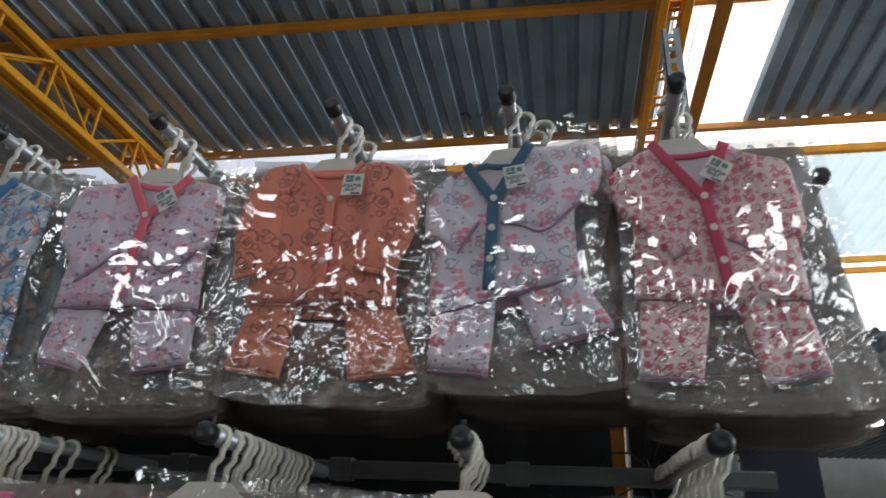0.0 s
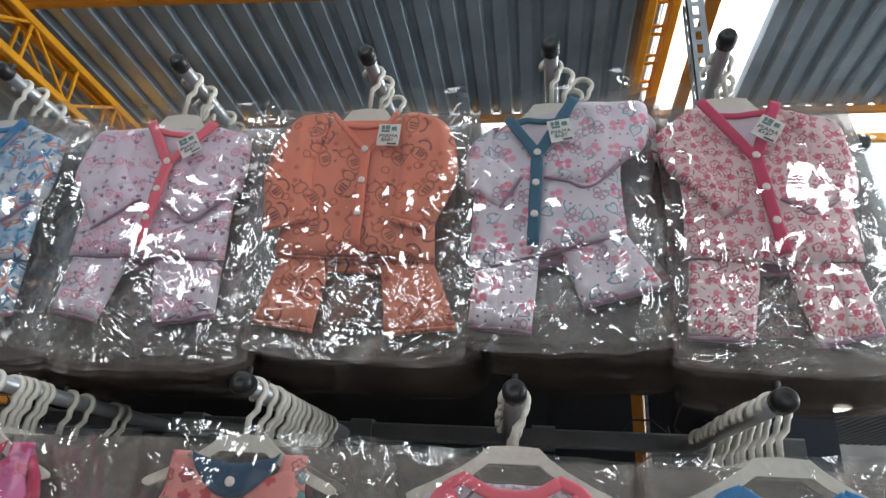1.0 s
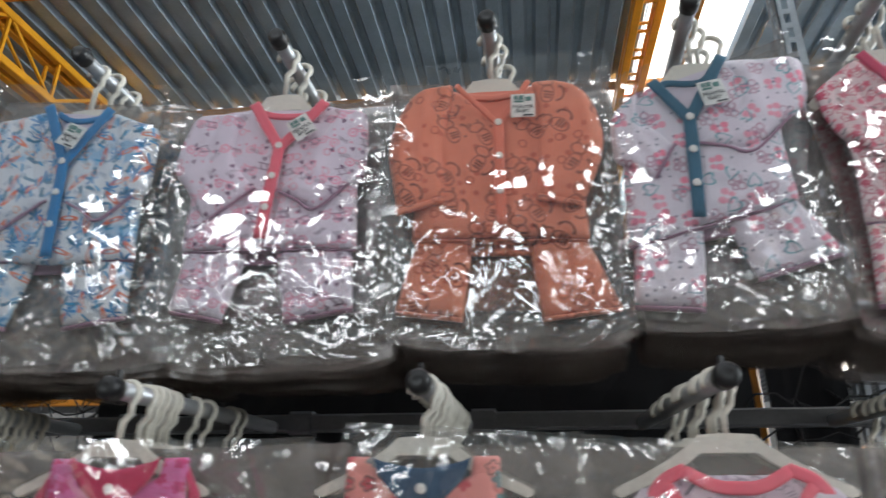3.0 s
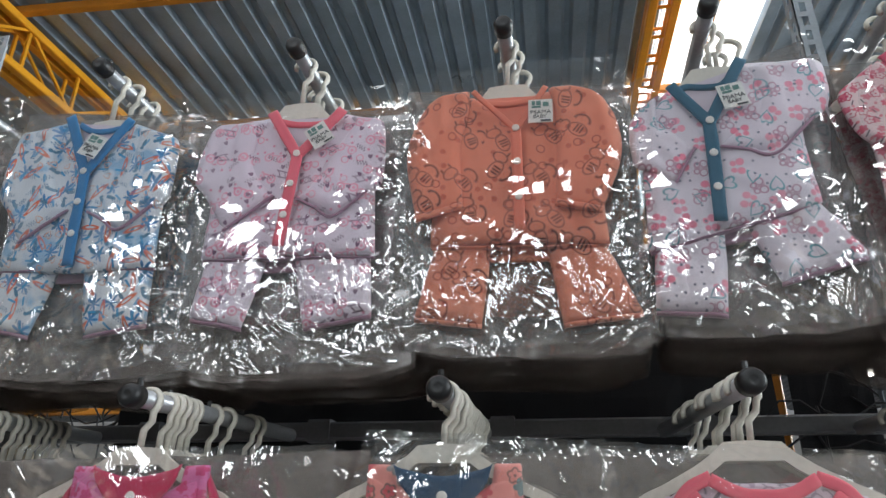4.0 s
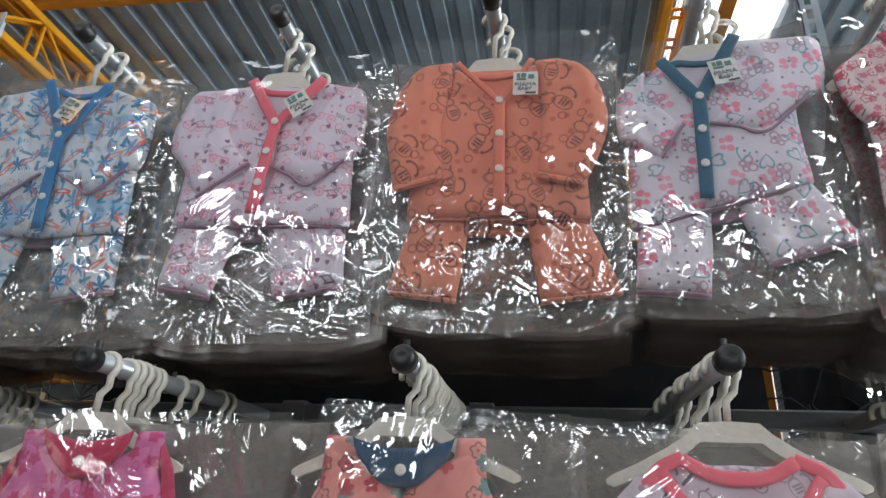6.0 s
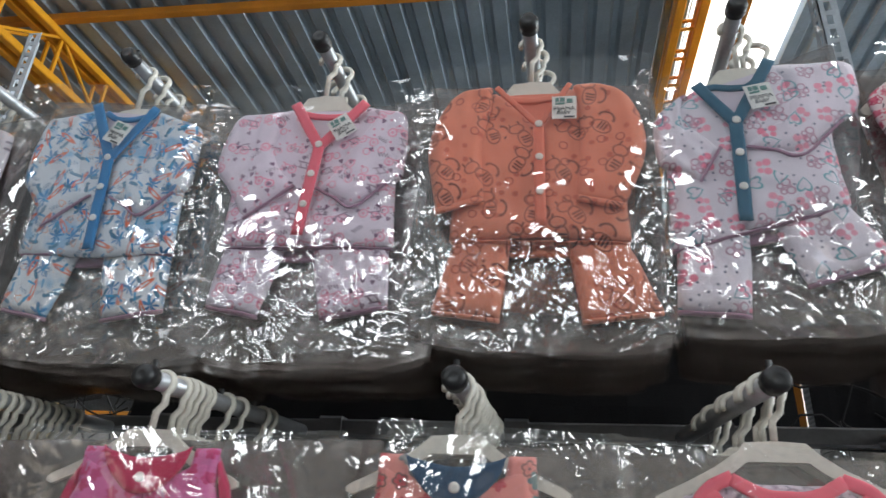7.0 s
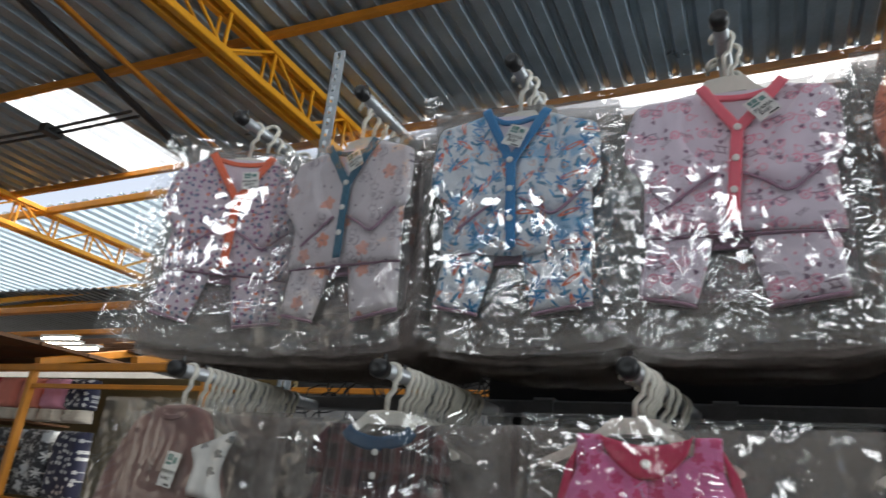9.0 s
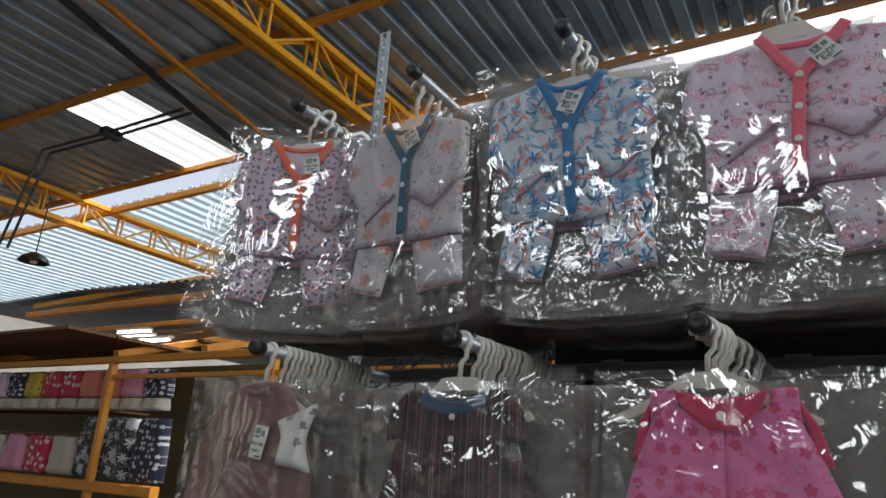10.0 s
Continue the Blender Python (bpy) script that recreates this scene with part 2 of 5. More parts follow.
def crinkles(nt, strength, facet, calm=None):
    """Crumpled film: patches of sharp parallel creases, each patch turned its own way, over slow swells. calm: heights between which it grows calmer upwards, away from the sides."""
    tc = nt.nodes.new("ShaderNodeTexCoord")
    info = nt.nodes.new("ShaderNodeObjectInfo")
    shift = nt.nodes.new("ShaderNodeVectorMath")
    shift.operation = "MULTIPLY_ADD"
    shift.inputs[1].default_value = (7, 0, 11)
    nt.links.new(info.outputs["Random"], shift.inputs[0])
    nt.links.new(tc.outputs["Object"], shift.inputs[2])
    wob = N(nt, "ShaderNodeTexNoise", Scale=13.0, Detail=2.0)
    nt.links.new(shift.outputs[0], wob.inputs["Vector"])
    bent = nt.nodes.new("ShaderNodeVectorMath")
    bent.operation = "MULTIPLY_ADD"
    bent.inputs[1].default_value = (0.035, 0.0, 0.035)
    nt.links.new(wob.outputs["Color"], bent.inputs[0])
    nt.links.new(shift.outputs[0], bent.inputs[2])
    mask = 1.0
    if calm:
        sep = nt.nodes.new("ShaderNodeSeparateXYZ")
        nt.links.new(tc.outputs["Object"], sep.inputs[0])
        mr = nt.nodes.new("ShaderNodeMapRange")
        mr.inputs["From Min"].default_value, mr.inputs["From Max"].default_value = calm
        mr.inputs["To Min"].default_value, mr.inputs["To Max"].default_value = 1.0, 0.10
        nt.links.new(sep.outputs["Z"], mr.inputs["Value"])
        side = mathn(nt, "SUBTRACT", 1.0, step(nt, mathn(nt, "ABSOLUTE", sep.outputs["X"]), 0.105, 0.155))
        mask = mathn(nt, "MAXIMUM", mr.outputs[0], mathn(nt, "MULTIPLY", side, 0.8))
    swell = N(nt, "ShaderNodeTexNoise", Scale=8.0, Detail=1.0, Roughness=0.4, Distortion=0.6)
    nt.links.new(shift.outputs[0], swell.inputs["Vector"])
    bp = N(nt, "ShaderNodeBump", Strength=strength, Distance=0.02)
    nt.links.new(mathn(nt, "MULTIPLY", swell.outputs["Fac"], mask), bp.inputs["Height"])
    last = bp.outputs[0]
    for i, (cells, across, length, dist, share) in enumerate(((8.0, 32.0, 1.5, 0.0100, 0.8), (12.0, 70.0, 3.0, 0.0052, 0.8), (19.0, 130.0, 6.0, 0.0030, 0.7))):
        off = N(nt, "ShaderNodeMapping", Location=(0.37 * i, 0, 0.73 * i))
        nt.links.new(bent.outputs[0], off.inputs["Vector"])
        cell, rim = nt.nodes.new("ShaderNodeTexVoronoi"), nt.nodes.new("ShaderNodeTexVoronoi")
        rim.feature = "DISTANCE_TO_EDGE"
        flat = N(nt, "ShaderNodeMapping", Scale=(1, 0, 1))
        nt.links.new(off.outputs[0], flat.inputs["Vector"])
        for v in (cell, rim):
            v.inputs["Scale"].default_value = cells
            nt.links.new(flat.outputs[0], v.inputs["Vector"])
        pick = nt.nodes.new("ShaderNodeSeparateColor")
        nt.links.new(cell.outputs["Color"], pick.inputs[0])
        turned = nt.nodes.new("ShaderNodeVectorRotate")
        turned.rotation_type = "Y_AXIS"
        nt.links.new(mathn(nt, "MULTIPLY", mathn(nt, "SUBTRACT", pick.outputs[0], 0.5), 2.7), turned.inputs["Angle"])
        nt.links.new(flat.outputs[0], turned.inputs["Vector"])
        mp = N(nt, "ShaderNodeMapping", Scale=(across, 0.0, length), Location=(3.1 * i, 0, 1.7 * i))
        nt.links.new(turned.outputs[0], mp.inputs["Vector"])
        fold = N(nt, "ShaderNodeTexNoise", Scale=1.0, Detail=0.0)
        nt.links.new(mp.outputs[0], fold.inputs["Vector"])
        ridge = mathn(nt, "SQRT", mathn(nt, "ADD", mathn(nt, "POWER", mathn(nt, "SUBTRACT", fold.outputs["Fac"], 0.5), 2.0), 0.0011))
        where = mathn(nt, "MULTIPLY", mathn(nt, "LESS_THAN", pick.outputs[1], share), mathn(nt, "SUBTRACT", 1.0, step(nt, rim.outputs["Distance"], 0.0, 0.22)))
        height = mathn(nt, "MULTIPLY", mathn(nt, "MULTIPLY", ridge, where), mask)
        bq = N(nt, "ShaderNodeBump", Strength=min(1.0, facet), Distance=dist)
        nt.links.new(height, bq.inputs["Height"])
        nt.links.new(last, bq.inputs["Normal"])
        last = bq.outputs[0]
    return last


def clear_film(name, calm=None, cloud=0.04):
    """Thin polypropylene: clear, a little hazy, with a strong sheen."""
    m, nt, b = nodes_of(name)
    nt.nodes.remove(b)
    out = nt.nodes["Material Output"]
    normal = crinkles(nt, 0.8, 1.0, calm)
    fr = N(nt, "ShaderNodeFresnel", IOR=1.5)
    nt.links.new(normal, fr.inputs["Normal"])
    gl = N(nt, "ShaderNodeBsdfGlossy", Roughness=0.035, Color=(1, 1, 1, 1))
    nt.links.new(normal, gl.inputs["Normal"])
    tr = N(nt, "ShaderNodeBsdfTransparent", Color=(0.97, 0.97, 0.97, 1))
    df = N(nt, "ShaderNodeBsdfDiffuse", Color=(0.82, 0.8, 0.77, 1))
    nt.links.new(normal, df.inputs["Normal"])
    haze = nt.nodes.new("ShaderNodeMixShader")
    haze.inputs[0].default_value = cloud
    nt.links.new(tr.outputs[0], haze.inputs[1])
    nt.links.new(df.outputs[0], haze.inputs[2])
    mx = nt.nodes.new("ShaderNodeMixShader")
    nt.links.new(mathn(nt, "MULTIPLY", fr.outputs[0], 2.7), mx.inputs[0])
    nt.links.new(haze.outputs[0], mx.inputs[1])
    nt.links.new(gl.outputs[0], mx.inputs[2])
    nt.links.new(mx.outputs[0], out.inputs["Surface"])
    return m


def milky_film():
    """Hazy film, less clear with every layer laid over another."""
    m, nt, b = nodes_of("milky film")
    out = nt.nodes["Material Output"]
    tc = nt.nodes.new("ShaderNodeTexCoord")
    n = N(nt, "ShaderNodeTexNoise", Scale=9.0, Detail=3.0, Distortion=0.5)
    nt.links.new(tc.outputs["Object"], n.inputs["Vector"])
    nt.links.new(mixc(nt, n.outputs["Fac"], (0.10, 0.078, 0.074), (0.29, 0.245, 0.222)), b.inputs["Base Color"])
    b.inputs["Roughness"].default_value = 0.2
    b.inputs["Specular IOR Level"].default_value = 0.9
    nt.links.new(crinkles(nt, 0.4, 0.3), b.inputs["Normal"])
    tr = N(nt, "ShaderNodeBsdfTransparent", Color=(0.95, 0.94, 0.93, 1))
    mx = nt.nodes.new("ShaderNodeMixShader")
    mx.inputs[0].default_value = 0.55
    nt.links.new(tr.outputs[0], mx.inputs[1])
    nt.links.new(b.outputs[0], mx.inputs[2])
    nt.links.new(mx.outputs[0], out.inputs["Surface"])
    return m


def translucent(name, colour, share):
    m, nt, b = nodes_of(name)
    out = nt.nodes["Material Output"]
    nt.nodes.remove(b)
    tc = nt.nodes.new("ShaderNodeTexCoord")
    n = N(nt, "ShaderNodeTexNoise", Scale=1.3, Detail=5.0)
    nt.links.new(tc.outputs["Object"], n.inputs["Vector"])
    c = mixc(nt, n.outputs["Fac"], tuple(v * 0.8 for v in colour), colour)
    t, d = nt.nodes.new("ShaderNodeBsdfTranslucent"), nt.nodes.new("ShaderNodeBsdfDiffuse")
    nt.links.new(c, t.inputs["Color"])
    nt.links.new(c, d.inputs["Color"])
    mx = nt.nodes.new("ShaderNodeMixShader")
    mx.inputs[0].default_value = share
    nt.links.new(d.outputs[0], mx.inputs[1])
    nt.links.new(t.outputs[0], mx.inputs[2])
    nt.links.new(mx.outputs[0], out.inputs["Surface"])
    return m


def glow(name, colour, power):
    m, nt, b = nodes_of(name)
    b.inputs["Base Color"].default_value = (*colour, 1)
    b.inputs["Emission Color"].default_value = (*colour, 1)
    b.inputs["Emission Strength"].default_value = power
    return m


ZINC = plain("galvanised sheet", (0.42, 0.52, 0.61), 0.34, 0.5, 0.3, 1.2, 0.15, 30.0)
ZINC_DARK = plain("dark grey sheet", (0.25, 0.27, 0.30), 0.5, 0.4, 0.3, 0.9, 0.15, 30.0)
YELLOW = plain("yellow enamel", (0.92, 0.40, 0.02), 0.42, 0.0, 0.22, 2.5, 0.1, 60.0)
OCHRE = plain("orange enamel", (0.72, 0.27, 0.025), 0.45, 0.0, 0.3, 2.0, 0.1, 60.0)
FIBRE = translucent("fibreglass sheet", (0.90, 0.93, 0.95), 0.8)
PALE = translucent("pale sheet", (0.36, 0.44, 0.50), 0.85)
STEEL = plain("grey steel tube", (0.50, 0.51, 0.53), 0.38, 0.6, 0.2, 12.0, 0.08, 200.0)
BAR = plain("grey painted bar", (0.22, 0.225, 0.24), 0.42, 0.2, 0.25, 10.0, 0.1, 150.0)
ANGLE = plain("zinc slotted angle", (0.40, 0.44, 0.48), 0.4, 0.5, 0.2, 14.0, 0.1, 150.0)
BLACK = plain("black plastic", (0.012, 0.012, 0.014), 0.4, 0.0, 0.3, 30.0, 0.1, 300.0)
CLOTH_BLACK = plain("black cloth", (0.008, 0.008, 0.010), 0.9, 0.0, 0.4, 9.0, 0.3, 300.0)
NAVY_BOARD = plain("navy board", (0.012, 0.018, 0.035), 0.6, 0.0, 0.3, 9.0, 0.2, 150.0)
CREAM = plain("cream plastic", (0.70, 0.66, 0.58), 0.36, 0.0, 0.12, 25.0, 0.05, 200.0)
CONCRETE = plain("concrete", (0.15, 0.15, 0.15), 0.8, 0.0, 0.3, 1.0, 0.4, 40.0)
PLASTER = plain("plaster", (0.30, 0.285, 0.26), 0.8, 0.0, 0.25, 0.8, 0.3, 30.0)
WOOD = plain("brown board", (0.20, 0.085, 0.03), 0.6, 0.0, 0.4, 2.0, 0.3, 40.0)
CARD = plain("white card", (0.80, 0.80, 0.78), 0.6, 0.0, 0.06, 20.0, 0.05, 200.0)
INK = plain("black ink", (0.02, 0.02, 0.025), 0.6, 0.0, 0.1, 20.0, 0.0, 200.0)
LOGO = plain("green ink", (0.10, 0.24, 0.22), 0.6, 0.0, 0.1, 20.0, 0.0, 200.0)
PEARL = plain("white button", (0.82, 0.80, 0.76), 0.3, 0.0, 0.08, 60.0, 0.02, 300.0)
FILM, FILM_CALM, MILKY = clear_film("clear film", cloud=0.03), clear_film("smooth clear film", (-0.25, -0.10)), milky_film()
LAMP, CANOPY_GLINT = glow("lit lamp", (1.0, 0.97, 0.9), 25.0), glow("glowing reflection strip", (1.0, 0.97, 0.9), 6.0)
SHADE = plain("dark enamel shade", (0.03, 0.04, 0.04), 0.35, 0.3, 0.2, 10.0, 0.05, 100.0)
CABLE = plain("black cable", (0.015, 0.015, 0.017), 0.5, 0.0, 0.2, 10.0, 0.05, 100.0)


# ---- builders ----
def part(name, bm, material, parent=None, label="", smooth=False):
    me = bpy.data.meshes.new(name)
    bm.normal_update()
    bm.to_mesh(me)
    bm.free()
    me.materials.append(material)
    if smooth:
        for p in me.polygons:
            p.use_smooth = True
    ob = new(name, me)
    ob.parent = parent
    return tagged(ob, label)


def thing(name, label, category, place=(0, 0, 0), group="", kind=""):
    ob = new(name)
    ob.location = place
    ob.empty_display_size = 0.05
    return tagged(ob, label, category, group, kind)


def beam(bm, a, b, w, h, up=(0, 0, 1)):
    """A bevel-edged bar of width w and height h from a to b."""
    a, b = Vector(a), Vector(b)
    d = (b - a).normalized()
    s = d.cross(Vector(up))
    s = s.normalized() if s.length > 1e-4 else Vector((1, 0, 0))
    u = s.cross(d)
    e = min(w, h) * 0.12
    prof = [(-w / 2 + e, -h / 2), (w / 2 - e, -h / 2), (w / 2, -h / 2 + e), (w / 2, h / 2 - e), (w / 2 - e, h / 2), (-w / 2 + e, h / 2), (-w / 2, h / 2 - e), (-w / 2, -h / 2 + e)]
    ra = [bm.verts.new(a + s * x + u * z) for x, z in prof]
    rb = [bm.verts.new(b + s * x + u * z) for x, z in prof]
    for i in range(8):
        j = (i + 1) % 8
        bm.faces.new((ra[i], ra[j], rb[j], rb[i]))
    bm.faces.new(ra[::-1])
    bm.faces.new(rb)


def box(bm, lo, hi):
    x0, y0, z0 = lo
    x1, y1, z1 = hi
    beam(bm, (x0, (y0 + y1) / 2, (z0 + z1) / 2), (x1, (y0 + y1) / 2, (z0 + z1) / 2), y1 - y0, z1 - z0)


def tube(bm, pts, r, sides=10, flat=1.0, closed=False):
    """A round (or flattened) rod along points."""
    pts = [Vector(p) for p in pts]
    rings, ref = [], None
    for i, p in enumerate(pts):
        d = (pts[min(i + 1, len(pts) - 1)] - pts[max(i - 1, 0)]).normalized()
        if ref is None:
            ref = d.cross(Vector((0, 1, 0)))
            ref = ref.normalized() if ref.length > 1e-3 else d.cross(Vector((1, 0, 0))).normalized()
        s = (ref - d * ref.dot(d)).normalized()
        ref, u = s, d.cross(s)
        rings.append([bm.verts.new(p + s * (r * math.cos(a)) + u * (r * flat * math.sin(a))) for a in (2 * math.pi * k / sides for k in range(sides))])
    for ra, rb in zip(rings, rings[1:]):
        for k in range(sides):
            bm.faces.new((ra[k], ra[(k + 1) % sides], rb[(k + 1) % sides], rb[k]))
    bm.faces.new(rings[0][::-1])
    bm.faces.new(rings[-1])


def disc(bm, c, r, depth, axis="y", sides=16, dome=0.3):
    """A domed button or cap: axis y faces the aisle."""
    c = Vector(c)
    rings = []
    for rr, dd in ((r, 0.0), (r, -depth * (1 - dome)), (r * 0.72, -depth), (r * 0.3, -depth * 0.92)):
        ring = []
        for k in range(sides):
            a = 2 * math.pi * k / sides
            q = (rr * math.cos(a), dd, rr * math.sin(a)) if axis == "y" else (rr * math.cos(a), rr * math.sin(a), dd)
            ring.append(bm.verts.new(c + Vector(q)))
        rings.append(ring)
    for ra, rb in zip(rings, rings[1:]):
        for k in range(sides):
            bm.faces.new((ra[k], ra[(k + 1) % sides], rb[(k + 1) % sides], rb[k]))
    bm.faces.new(rings[0][::-1])
    bm.faces.new(rings[-1])


def along(pts, v):
    """A point on a smooth line through the points, v from 0 to 1."""
    n = len(pts) - 1
    f = min(max(v, 0), 1) * n
    i = min(int(f), n - 1)
    t = f - i
    p1, p2 = pts[i], pts[i + 1]
    if n == 1:
        return tuple(p1[k] + (p2[k] - p1[k]) * t for k in (0, 1))
    p0 = pts[i - 1] if i else tuple(2 * p1[k] - p2[k] for k in (0, 1))
    p3 = pts[i + 2] if i + 2 <= n else tuple(2 * p2[k] - p1[k] for k in (0, 1))
    return tuple(0.5 * (2 * p1[k] + (p2[k] - p0[k]) * t + (2 * p0[k] - 5 * p1[k] + 4 * p2[k] - p3[k]) * t * t + (3 * p1[k] - p0[k] - 3 * p2[k] + p3[k]) * t ** 3) for k in (0, 1))


def cloth(left, right, y, puff=0.008, wrinkle=0.003, nu=14, nv=18, seed=0.0, thick=0.003):
    """A soft panel between two lines of (x, z) points, rounded over at its edges and lightly creased, with a flat back."""
    bm = bmesh.new()
    front, back = [], []
    for j in range(nv + 1):
        v = j / nv
        a, b = along(left, v), along(right, v)
        rf, rb = [], []
        for i in range(nu + 1):
            u = i / nu
            x, z = a[0] + (b[0] - a[0]) * u, a[1] + (b[1] - a[1]) * u
            edge = min(1.0, 7 * min(u, 1 - u) + 0.12) * min(1.0, 9 * min(v, 1 - v) + 0.25)
            q = Vector((x * 16 + seed, seed * 1.7, z * 11))
            w = noise.noise(q) + 0.6 * (1 - 2 * abs(noise.noise(q * 2.3 + Vector((5, 0, 3)))))
            rf.append(bm.verts.new((x + 0.0012 * noise.noise(q * 3), y - puff * edge ** 0.6 - wrinkle * w * edge, z + 0.0015 * noise.noise(q * 2.5 + Vector((9, 1, 1))))))
            rb.append(bm.verts.new((x, y + thick, z)))
        front.append(rf)
        back.append(rb)
    for j in range(nv):
        for i in range(nu):
            bm.faces.new((front[j][i], front[j][i + 1], front[j + 1][i + 1], front[j + 1][i]))
            bm.faces.new((back[j][i], back[j + 1][i], back[j + 1][i + 1], back[j][i + 1]))
    for j in range(nv):
        bm.faces.new((front[j][0], front[j + 1][0], back[j + 1][0], back[j][0]))
        bm.faces.new((front[j][nu], back[j][nu], back[j + 1][nu], front[j + 1][nu]))
    for i in range(nu):
        bm.faces.new((front[0][i], back[0][i], back[0][i + 1], front[0][i + 1]))
        bm.faces.new((front[nv][i], front[nv][i + 1], back[nv][i + 1], back[nv][i]))
    bmesh.ops.recalc_face_normals(bm, faces=bm.faces)
    return bm


def band(pts, w, y, seed=0.0, puff=0.0018):
    """A sewn band of width w along (x, z) points."""
    n = max(8, 5 * len(pts))
    l, r = [], []
    for k in range(n + 1):
        p, q0, q1 = along(pts, k / n), along(pts, max(0, k / n - 0.02)), along(pts, min(1, k / n + 0.02))
        d = Vector((q1[0] - q0[0], q1[1] - q0[1])).normalized()
        l.append((p[0] - d.y * w / 2, p[1] + d.x * w / 2))
        r.append((p[0] + d.y * w / 2, p[1] - d.x * w / 2))
    return cloth(l, r, y, puff, 0.0008, 6, n, seed, 0.002)


def sheet(corners, y, bulge, amp, nu, nv, seed, jag=0.004):
    """One wrinkled face of a bag: corners (bl, br, tr, tl) as (x, z); bulge > 0 swells towards the aisle."""
    bm = bmesh.new()
    bl, br, tr, tl = corners
    rows = []
    for j in range(nv + 1):
        v = j / nv
        row = []
        for i in range(nu + 1):
            u = i / nu
            x = (bl[0] * (1 - u) + br[0] * u) * (1 - v) + (tl[0] * (1 - u) + tr[0] * u) * v
            z = (bl[1] * (1 - u) + br[1] * u) * (1 - v) + (tl[1] * (1 - u) + tr[1] * u) * v
            z += 0.013 * abs(2 * u - 1) ** 4 * max(0.0, 1 - 4 * v)
            r1 = abs(noise.noise(Vector((x * 26 + seed, seed, z * 9))))
            r2 = abs(noise.noise(Vector((x * 17 + z * 26, seed * 2, z * 22 - x * 14))))
            r3 = noise.noise(Vector((x * 7, seed, z * 6 + seed)))
            low = 0.16 + 1.3 * max(0.0, 0.42 - v) + 0.6 * max(0.0, abs(u - 0.5) - 0.34) / 0.16
            low *= 0.6 + 0.8 * max(0.0, noise.noise(Vector((x * 11, seed + 4, z * 9))) + 0.3)
            fat = math.sin(math.pi * u) ** 0.9 * math.sin(math.pi * v) ** 0.9
            dy = -bulge * fat + amp * low * (1.4 * r1 + 1.4 * r2 - 0.6) - amp * 0.8 * r3
            ex = jag * noise.noise(Vector((seed, z * 24, 1))) * (1 if i in (0, nu) else 0)
            ez = jag * noise.noise(Vector((x * 26, seed, 7))) * (1 if j in (0, nv) else 0)
            row.append(bm.verts.new((x + ex, y + dy, z + ez)))
        rows.append(row)
    for j in range(nv):
        for i in range(nu):
            bm.faces.new((rows[j][i], rows[j][i + 1], rows[j + 1][i + 1], rows[j + 1][i]))
    return bm


def hanger_part(parent, z_arm, drop, half, y, yaw_tip=0.0, low=0.05):
    """A cream plastic child's hanger: a flat hook over the arm and a shaped body below."""
    bm = bmesh.new()
    r = 0.0165
    pts = [(r * math.cos(a), y + 0.004 * math.sin(a), z_arm - 0.003 + r * math.sin(a)) for a in (math.radians(q) for q in range(195, -46, -20))]
    pts += [(0.010, y, z_arm - 0.026), (0.001, y, z_arm - 0.036), (0.0, y, z_arm - drop)]
    tube(bm, pts, 0.0038, 8, 1.3)
    hook = part("hook", bm, CREAM, parent, smooth=True)
    bm = bmesh.new()
    top = z_arm - drop
    f = low / 0.058
    steps = (0.0, 0.24, 0.34, 0.5, 0.75, 0.94, 1.0)
    up = [(-half * q, top - f * d) for q, d in zip(steps, (0.0, 0.002, 0.014, 0.028, 0.045, 0.056, 0.061))]
    outline_low = [(-half * q, top - f * d) for q, d in zip(steps, (0.022, 0.022, 0.032, 0.044, 0.059, 0.069, 0.066))]
    a = outline_low[::-1] + [(-x, z) for x, z in outline_low[1:]]
    b = up[::-1] + [(-x, z) for x, z in up[1:]]
    fr = [(bm.verts.new((x, y - 0.003, z)), bm.verts.new((x2, y - 0.003, z2))) for (x, z), (x2, z2) in zip(a, b)]
    bk = [(bm.verts.new((x, y + 0.003, z)), bm.verts.new((x2, y + 0.003, z2))) for (x, z), (x2, z2) in zip(a, b)]
    for k in range(len(fr) - 1):
        bm.faces.new((fr[k][0], fr[k + 1][0], fr[k + 1][1], fr[k][1]))
        bm.faces.new((bk[k][0], bk[k][1], bk[k + 1][1], bk[k + 1][0]))
        bm.faces.new((fr[k][1], fr[k + 1][1], bk[k + 1][1], bk[k][1]))
        bm.faces.new((fr[k][0], bk[k][0], bk[k + 1][0], fr[k + 1][0]))
    for k in (0, -1):
        bm.faces.new((fr[k][0], fr[k][1], bk[k][1], bk[k][0]))
    bmesh.ops.recalc_face_normals(bm, faces=bm.faces)
    part("hanger_body", bm, CREAM, parent)
    return hook


def word(text, size, x, y, z, tilt, parent, material):
    cu = bpy.data.curves.new("print", "FONT")
    cu.body, cu.size, cu.align_x, cu.align_y, cu.extrude = text, size, "CENTER", "CENTER", 0.0002
    tmp = bpy.data.objects.new("print", cu)
    scene.collection.objects.link(tmp)
    me = bpy.data.meshes.new_from_object(tmp.evaluated_get(bpy.context.evaluated_depsgraph_get()))
    bpy.data.objects.remove(tmp)
    me.materials.append(material)
    ob = new("lettering", me)
    ob.parent = parent
    ob.location = (x, y, z)
    ob.rotation_euler = (radians(90), radians(-tilt), 0)
    return ob


